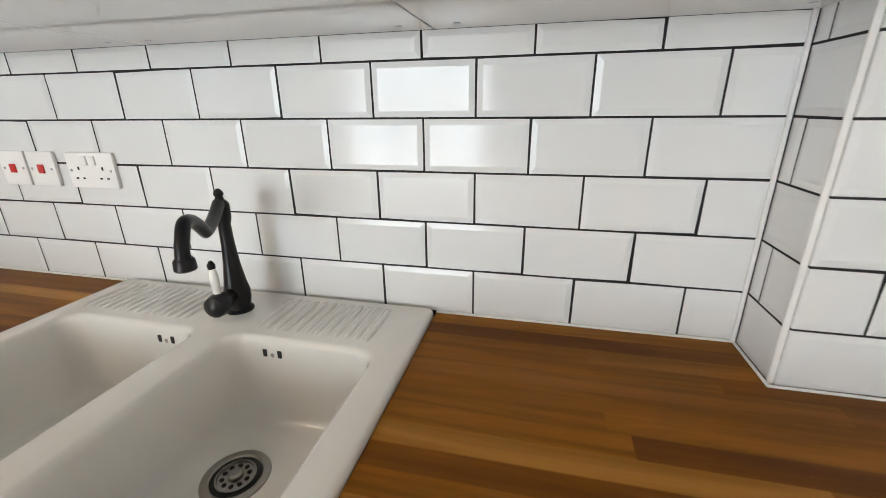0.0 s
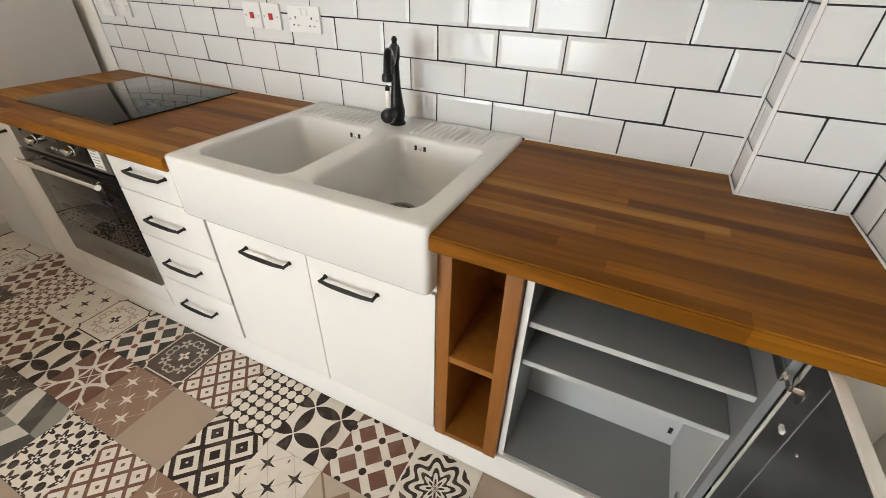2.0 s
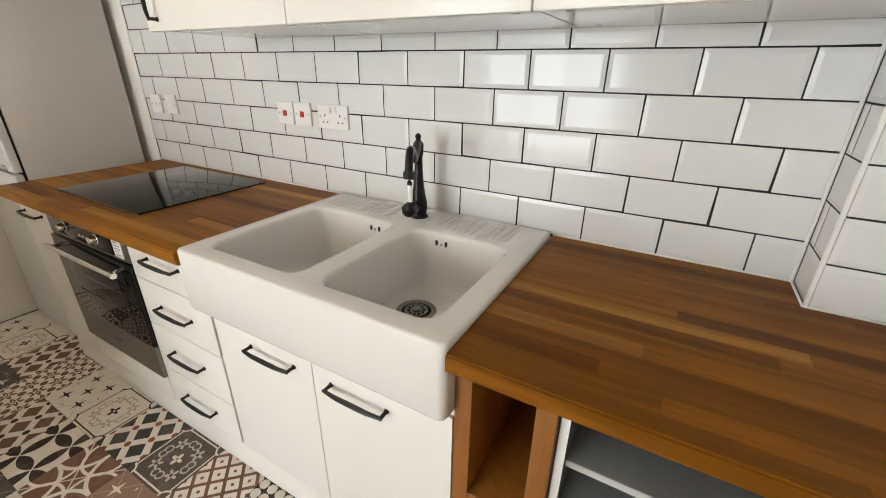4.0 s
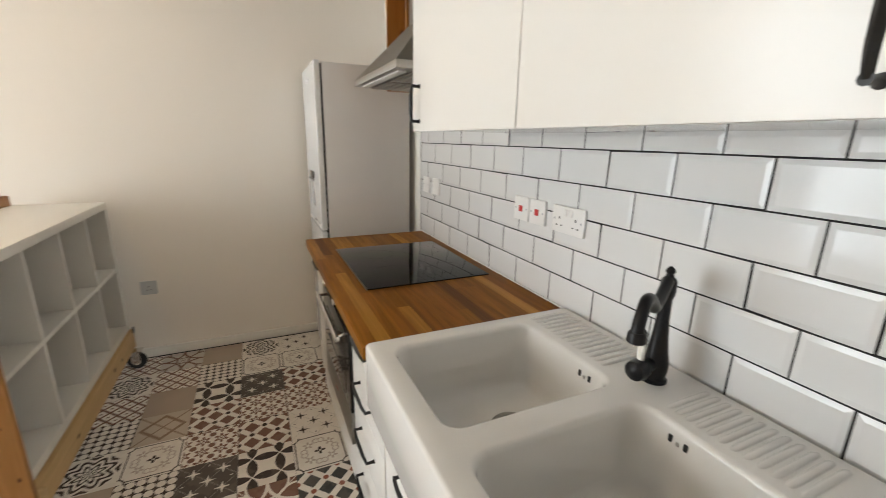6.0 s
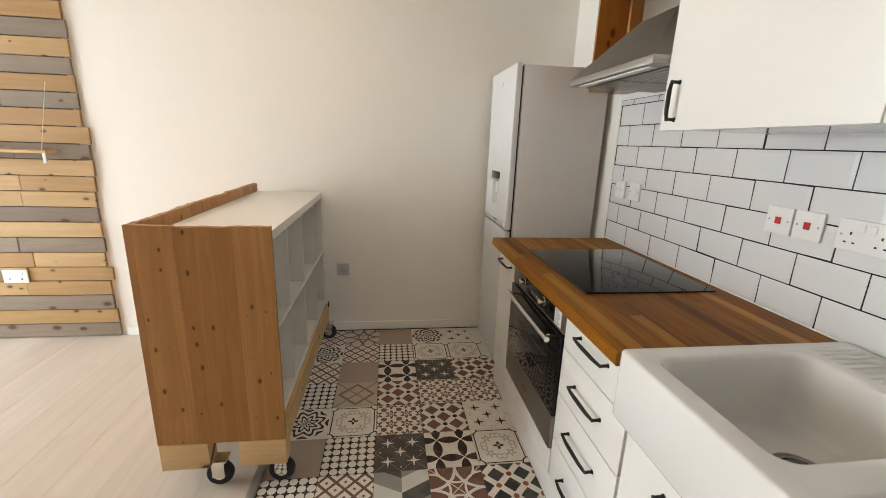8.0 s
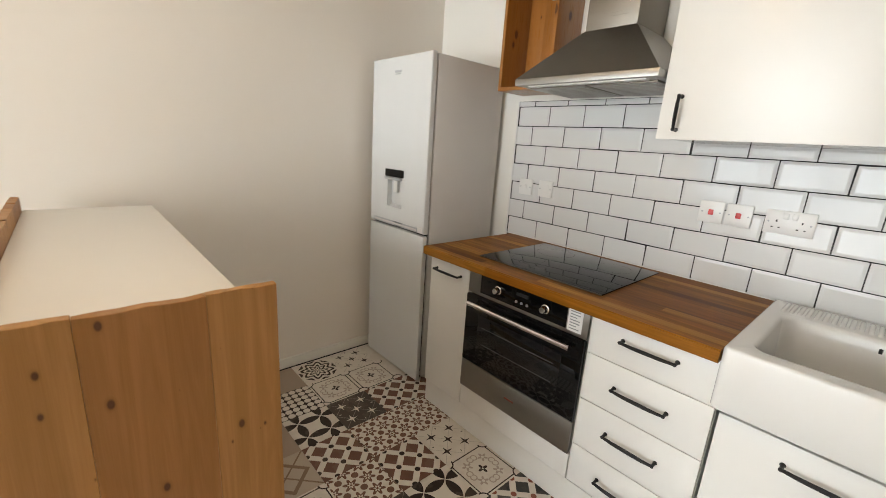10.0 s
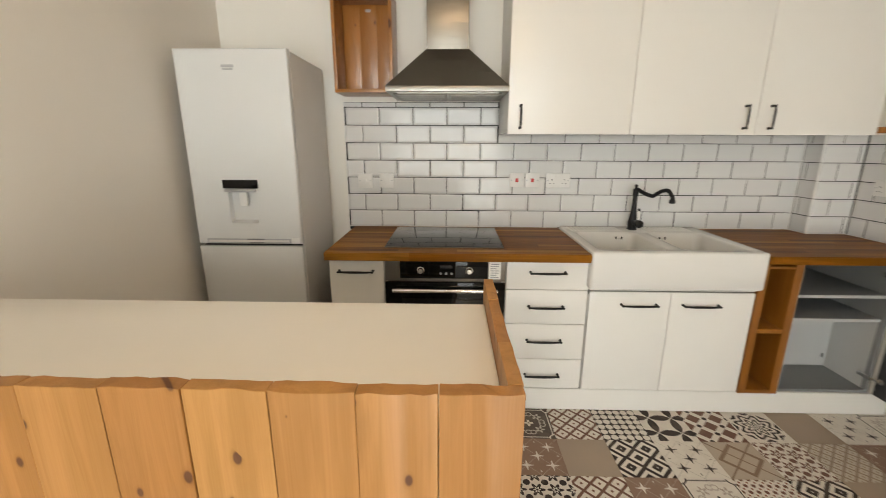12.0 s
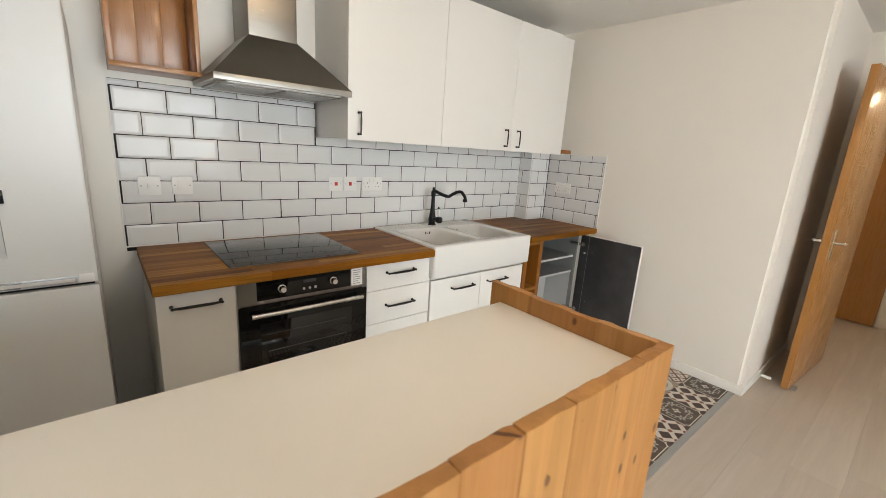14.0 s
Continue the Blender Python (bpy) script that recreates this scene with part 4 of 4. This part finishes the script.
def board(x0, x1, y0, y1, z0, z1):
    """A rough sawn pine board with slightly ragged top."""
    bm = box(-(x1 - x0) / 2, (x1 - x0) / 2, -(y1 - y0) / 2, (y1 - y0) / 2, -(z1 - z0) / 2, (z1 - z0) / 2)
    long = [e for e in bm.edges if abs(e.verts[0].co.x - e.verts[1].co.x) > .03 or abs(e.verts[0].co.y - e.verts[1].co.y) > .03]
    bmesh.ops.subdivide_edges(bm, edges=long, cuts=5, use_grid_fill=True)
    for v in bm.verts:
        if v.co.z > 0:
            v.co.z += rng.uniform(-.0022, .0022)
    bmesh.ops.bevel(bm, geom=[e for e in bm.edges if e.calc_face_angle(0) > 1], offset=.0008, segments=1, affect="EDGES")
    ob = new("pine_board", mesh_of("pine_board", bm, M_PINE, 40))
    ob.parent = island
    ob.matrix_parent_inverse = Matrix.Translation(-island.location)
    ob.location = ((x0 + x1) / 2, (y0 + y1) / 2, (z0 + z1) / 2)
    return ob


edges_x = [-1.486, -1.597, -1.703, -1.815, -1.927, -2.036, -2.144, -2.256, -2.365, -2.476, -2.585, -2.690, -2.775, -2.858]
for a, b in zip(edges_x, edges_x[1:]):
    gap = rng.choice((.0002, .0002, .0011))
    board(b + gap, a - gap, -2.106, -2.082, .228, 1.080 + rng.uniform(-.0022, .0022))
for a, b, top in ((-2.0815, -1.9545, 1.078), (-1.9545, -1.7695, 1.074), (-1.7695, -1.642, 1.078)):
    board(-1.5065, -1.4855, a + .0003, b - .0003, .228, top)
part("side_beam", box(IX0, -1.505, -1.682, -1.662, .123, .238, .003), M_PINE_X, island, "pine beam along the open side")
part("side_beam", box(IX0, -1.505, -2.079, -2.059, .123, .238, .003), M_PINE_X, island)
part("end_block", box(-1.56, -1.484, -2.103, -1.929, .115, .227, .004), M_PINE_Y, island, "pale pine block")
part("end_block", box(-1.56, -1.484, -1.818, -1.642, .115, .227, .004), M_PINE_Y, island, "pale pine block")
part("end_block", box(IX0, IX0 + .08, -2.058, -1.683, .123, .238, .004), M_PINE_Y, island)
part("deck", box(IX0 + .02, -1.56, -2.058, -1.683, .221, .238), M_PINE_X, island)
for x, y in ((-1.535, -1.915), (-1.535, -1.676), (-2.80, -2.01), (-2.80, -1.655)):
    c = part("castor", box(x - .03, x + .03, y - .035, y + .035, .114, .121, .002), M_CHROME, island, "swivel castor with black tyre")
    part("fork", box(x - .0250, x - .0220, y - .024, y + .024, .045, .114, .001), M_CHROME, c)
    part("fork", box(x + .0220, x + .0250, y - .024, y + .024, .045, .114, .001), M_CHROME, c)
    part("tyre", lathe(bmesh.new(), [(.022, -.016), (.034, -.0185), (.047, -.016), (.0515, -.008), (.0515, .008), (.047, .016), (.034, .0185), (.022, .016)], (x, y, .0515), 32, "x"), M_RUBBER, c, "black rubber tyre")
    part("rim", lathe(bmesh.new(), [(.006, -.0200), (.011, -.0195), (.016, -.0165), (.0235, -.0185), (.0235, .0185), (.016, .0165), (.011, .0195), (.006, .0200)], (x, y, .0515), 28, "x"), M_CHROME, c, "silver wheel rim")
part("bracket", box(IX0 + .004, IX0 + .03, -1.662, -1.656, .22, .257, .002), M_IRON, island)

# ---- pallet-board feature wall ----
cladding = setting("wall_cladding", box(XL + .0005, XL + .004, YS + .02, -3.13, .002, CEIL - .004), M_DARK, "feature wall clad in reclaimed tan and grey pallet boards")
rng = random.Random(12)
greys = {0, 2, 6, 8, 12, 15, 17, 19, 22}
zz, k = .004, 0
while zz < CEIL - .03:
    h = min(.0985 + rng.uniform(-.004, .004), CEIL - .006 - zz)
    y = -3.075 + rng.uniform(-.018, .02)
    while y > YS + .05:
        ln = rng.choice((.52, .95, 1.2)) if y < -3.2 else rng.choice((.42, 1.1, 1.2, .5))
        e = max(y - ln, YS + .03)
        t = .015 + rng.uniform(0, .006)
        bm = box(-t / 2, t / 2, -(y - e) / 2 + .0012, (y - e) / 2 - .0015, -h / 2 + .0022, h / 2 - .0022, .002, 1)
        ob = new("pallet_board", mesh_of("pallet_board", bm, M_PALLET_G if k in greys else M_PALLET))
        ob.location = (XL + .004 + t / 2, (y + e) / 2, zz + h / 2)
        ob.parent = cladding
        y = e
    zz += h
    k += 1
hshelf = thing("hanging_shelf", (-2.84, -3.6, 1.235), "thin pale wooden shelf hung on white strings", "shelf")
part("board", box(-2.908, -2.80, -4.3, -3.235, 1.232, 1.247, .002), M_PINE_Y, hshelf)
for y in (-3.25, -3.575, -4.0):
    part("bracket", box(-2.812, -2.806, y - .008, y + .008, 1.175, 1.232, .001), M_PLASTIC, hshelf)
for y in (-3.262, -4.2):
    part("string", tube(bmesh.new(), [(-2.815, y, 1.247), (-2.9, y + .03, 1.64)], .0016, 6), M_STRING, hshelf)
for y in (-3.625, -3.80):
    p = thing("double_socket", (XL + .03, y, .40), "white double socket let into the pallet boards", "socket")
    part("plate", box(XL + .0255, XL + .034, y - .072, y + .072, .398, .486, .003), M_PLASTIC, p)
    for yy in (y - .035, y + .035):
        part("rocker", box(XL + .034, XL + .037, yy - .01, yy + .01, .455, .475, .001), M_PLASTIC, p)
        part("pin_hole", box(XL + .0335, XL + .0345, yy - .004, yy + .004, .42, .43), M_DARK, p)

# ---- doors ----
door = thing("open_door", (1.5, -2.0, .01), "orange wood veneer room door standing wide open", "door")
ang = math.atan2(-2.035 + 1.977, 1.905 - 1.085)


def leaf_box(u0, u1, v0, v1, z0, z1, bevel=.002):
    bm = box(u0, u1, v0, v1, z0, z1, bevel)
    bmesh.ops.transform(bm, matrix=Matrix.Translation((1.085, -1.977, 0)) @ Matrix.Rotation(ang, 4, "Z"), verts=bm.verts)
    return bm


dl = part("leaf", leaf_box(0, .815, -.02, .02, .012, 2.03), M_DOORWOOD, door)
for s in (-1, 1):
    v = .0205 * s
    part("handle_plate", leaf_box(.045, .083, min(v, v + .006 * s), max(v, v + .006 * s), .90, 1.09, .002), M_CHROME, dl, "chrome handle plate")
    bm = tube(bmesh.new(), [(.064, v, 1.01), (.064, v + .05 * s, 1.01), (.075, v + .056 * s, 1.01), (.165, v + .054 * s, 1.006), (.175, v + .047 * s, 1.004)], .0085, 12)
    bmesh.ops.transform(bm, matrix=Matrix.Translation((1.085, -1.977, 0)) @ Matrix.Rotation(ang, 4, "Z"), verts=bm.verts)
    part("handle", bm, M_CHROME, dl, "chrome lever handle")
single("door_wedge", box(1.13, 1.19, -2.035, -2.005, .002, .02, .003), M_STRIP, "grey rubber wedge under the open door", "door stop")
single("door_stop", tube(bmesh.new(), [(1.10, -1.844, .04), (1.10, -1.90, .04)], [.009, .011], 12), M_PLASTIC, "white door stop on the skirting", "door stop")
setting("trim_door_1", box(1.905, 1.92, YD1, YD1 + .06, 0, 2.12, .003), M_DOORWOOD, "orange wood architrave")
setting("trim_door_2", box(1.905, 1.92, YD0 - .06, YD0, 0, 2.12, .003), M_DOORWOOD, "orange wood architrave")
setting("trim_door_3", box(1.905, 1.92, YD0, YD1, 2.06, 2.12, .003), M_DOORWOOD, "orange wood architrave")
hd = setting("door_2", box(3.355, 3.395, -2.22, -1.44, .008, 2.0, .002), M_DOORWOOD, "closed orange wood veneer door in the hall")
part("handle", tube(bmesh.new(), [(3.354, -1.52, 1.0), (3.31, -1.52, 1.0), (3.305, -1.62, 1.0)], .009, 10), M_CHROME, hd)
setting("trim_door_4", box(3.37, 3.4, -2.29, -2.223, 0, 2.06, .003), M_TRIM, "white painted door frame")

# ---- ceiling lamp ----
cl = thing("ceiling_lamp", (-1.45, -1.95, 2.3), "small warm glowing ceiling lamp", "lamp")
part("rose", lathe(bmesh.new(), [(.05, 0), (.05, -.015), (.02, -.03)], (-1.45, -1.95, CEIL), 24), M_PLASTIC, cl)
shade = part("shade", lathe(bmesh.new(), [(.02, -.03), (.075, -.045), (.08, -.06), (.02, -.075), (0, -.076)], (-1.45, -1.95, CEIL), 28), M_BULB, cl, "glowing opal glass")

# ---- laminate planks ----
rng = random.Random(21)
store = {}
y = -1.797
row = 0
while y > YS:
    wy = .192
    yb = max(y - wy, YS)
    x = XL - rng.uniform(0, 1.1)
    while x < 3.4:
        e = x + 1.28
        a, b = max(x, XL), min(e, 3.40)
        if b > a + .02:
            key = (round(b - a, 2), round(y - yb, 3))
            if key not in store:
                store[key] = mesh_of("plank", box(-(b - a) / 2 + .0002, (b - a) / 2 - .0002, -(y - yb) / 2 + .0002, (y - yb) / 2 - .0002, -.008, 0, .0004, 1), M_LAM)
            piece("plank", store[key], ((a + b) / 2, (y + yb) / 2, 0), floor_living)
        x = e
    y -= wy
    row += 1
for i in range(5):
    ya = -1.806 + .18 * (i + 1)
    piece("plank", store.setdefault("hall", mesh_of("plank", box(-.69, .69, -.089, .089, -.008, 0, .0008, 1), M_LAM)), (2.71, -1.797 + .09 + .18 * i, 0), floor_living)
piece("plank", mesh_of("plank", box(-.52, .52, -.012, .012, -.008, 0), M_LAM), (1.40, -1.809, 0), floor_living)

# ---- patterned floor tiles: one letter a print, rows from the units to the strip, columns from the left wall ----
floor_k = bpy.data.objects["floor"]
GRID = ["WFCBWFRONTLCMPWF", "MFKBCLISPZWQBYSU", "PTLCBKUJNSFEZPSI", "VNPQFTNPEFGNGNGN", "NMNTMPTQSWDODODO"]
for r, line in enumerate(GRID):
    y1 = -.59 if r == 0 else -.84 - FP * (r - 1)
    y0 = -.84 - FP * r
    for c, letter in enumerate(line):
        x0 = -2.91 + FP * c
        yt = -.42 if r == 0 and c < 4 else y1
        x1 = min(x0 + FP, XR - .002)
        x0 = max(x0, XL + .002)
        bm = box(x0, x1, y0, yt, -.004, 0)
        at = Vector((-2.91 + FP * (c + .5), y0 + FP / 2, 0))
        bmesh.ops.translate(bm, vec=-at, verts=bm.verts)
        for v in bm.verts:
            v.co.x -= math.copysign(.0006, v.co.x)
            v.co.y -= math.copysign(.0006, v.co.y)
        ob = new("floor_tile", mesh_of("floor_tile", bm, PRINT[letter]))
        ob.location = at
        ob.parent = floor_k

# ---- wall tiles ----
tile_store = {}


def tile_mesh(w, h):
    key = (round(w, 3), round(h, 3))
    if key not in tile_store:
        bm = bmesh.new()
        a, b, t, m = w / 2, h / 2, .007, min(.011, w / 3, h / 3)
        back = [bm.verts.new((x, t, z)) for x, z in ((-a, -b), (a, -b), (a, b), (-a, b))]
        edge = [bm.verts.new((x, .0021, z)) for x, z in ((-a, -b), (a, -b), (a, b), (-a, b))]
        face = [bm.verts.new((x, 0, z)) for x, z in ((-a + m, -b + m), (a - m, -b + m), (a - m, b - m), (-a + m, b - m))]
        for k in range(4):
            n = (k + 1) % 4
            bm.faces.new((back[k], back[n], edge[n], edge[k]))
            bm.faces.new((edge[k], edge[n], face[n], face[k]))
        bm.faces.new(face)
        tile_store[key] = mesh_of("tile", bm, M_TILE)
    return tile_store[key]


G = .0039          # joint width
rng = random.Random(3)


def tile_run(parent, put, s0, s1, z0, z1, offset, turn):
    """Courses of tiles in running bond between two ends; put gives the place of a distance along the run."""
    j = 0
    while W + j * TQ < z1 - .008:
        a, b = max(W + j * TQ, z0), min(W + (j + 1) * TQ, z1)
        if b - a > .01:
            k = math.floor((s0 - offset) / TP) - 1
            while True:
                t0 = offset + (k + (.5 if j % 2 else 0)) * TP
                t1 = t0 + TP
                if t0 >= s1:
                    break
                c0, c1 = max(t0, s0), min(t1, s1)
                if c1 - c0 > .012:
                    x, y = put((c0 + c1) / 2)
                    piece("tile", tile_mesh(c1 - c0 - G, b - a - G), (x, y, (a + b) / 2), parent, (rng.uniform(-.3, .3), 0, turn + rng.uniform(-.2, .2)))
                k += 1
        j += 1


bm = box(-2.2325, .513, .0022, YB + .001, W - .02, 1.442)
cube(bm, -2.2325, -1.310, .0022, YB + .001, 1.442, 1.626)
part("grout", bm, M_GROUT, wall_back, smooth=None)
J5 = W + 5 * TQ
part("edge_bead", box(-2.2385, -2.2330, -.0008, YB + .001, W, 1.627, .0008, 1), M_SEAL, wall_back, "white sealant edge of the tiling")
tile_run(wall_back, lambda s: (s, 0.0), -2.236, .505, W, J5, 0.0, 0)
tile_run(wall_back, lambda s: (s, 0.0), -2.236, -1.311, J5, 1.626, 0.0, 0)
tile_run(wall_back, lambda s: (s, 0.0), -1.311, .505, J5, 1.442, 0.0, 0)
part("corner_bead", box(.4985, .5055, -.0045, .002, W, 1.444, .0015, 1), M_SEAL, wall_back)
chase = setting("wall_chase", box(.513, XR, -.127, YB, W + .0005, CEIL), M_WALL_BACK, "boxed-in pipe corner, tiled above the worktop")
bm = box(.5072, .513, -.127, 0, W + .0005, 1.442)
cube(bm, .513, .738, -.1328, -.127, W + .0005, 1.442)
part("grout", bm, M_GROUT, chase, smooth=None)
tile_run(chase, lambda s: (.505, -s), 0.002, .129, W, 1.444, -.06, -90)
tile_run(chase, lambda s: (s, -.135), .511, .738, W, 1.444, .707, 0)
part("corner_trim", box(.5035, .5125, -.1265, -.1275, W, 1.444, .002), M_SEAL, chase, "white tile corner trim")
bm = box(.7402, XR, -.658, -.127, W + .0005, 1.442)
part("grout", bm, M_GROUT, wall_right, smooth=None)
tile_run(wall_right, lambda s: (.738, -s), .135, .658, W, 1.444, .236, -90)
part("edge_trim", box(.736, XR, -.664, -.659, W, 1.448, .001), M_SEAL, wall_right)
# white sealant beads along the worktop
for n, b in (("1", (-2.236, -.919, -.006, .0, W - .001, W + .004)), ("2", (-.081, .503, -.006, .0, W - .001, W + .004)), ("3", (.503, .736, -.1405, -.1355, W - .001, W + .004)), ("4", (.7325, .7375, -.658, -.141, W - .001, W + .004)), ("5", (.499, .5045, -.14, -.006, W - .001, W + .004))):
    setting("trim_seal_" + n, box(*b, .0015, 1), M_SEAL, "white sealant bead")
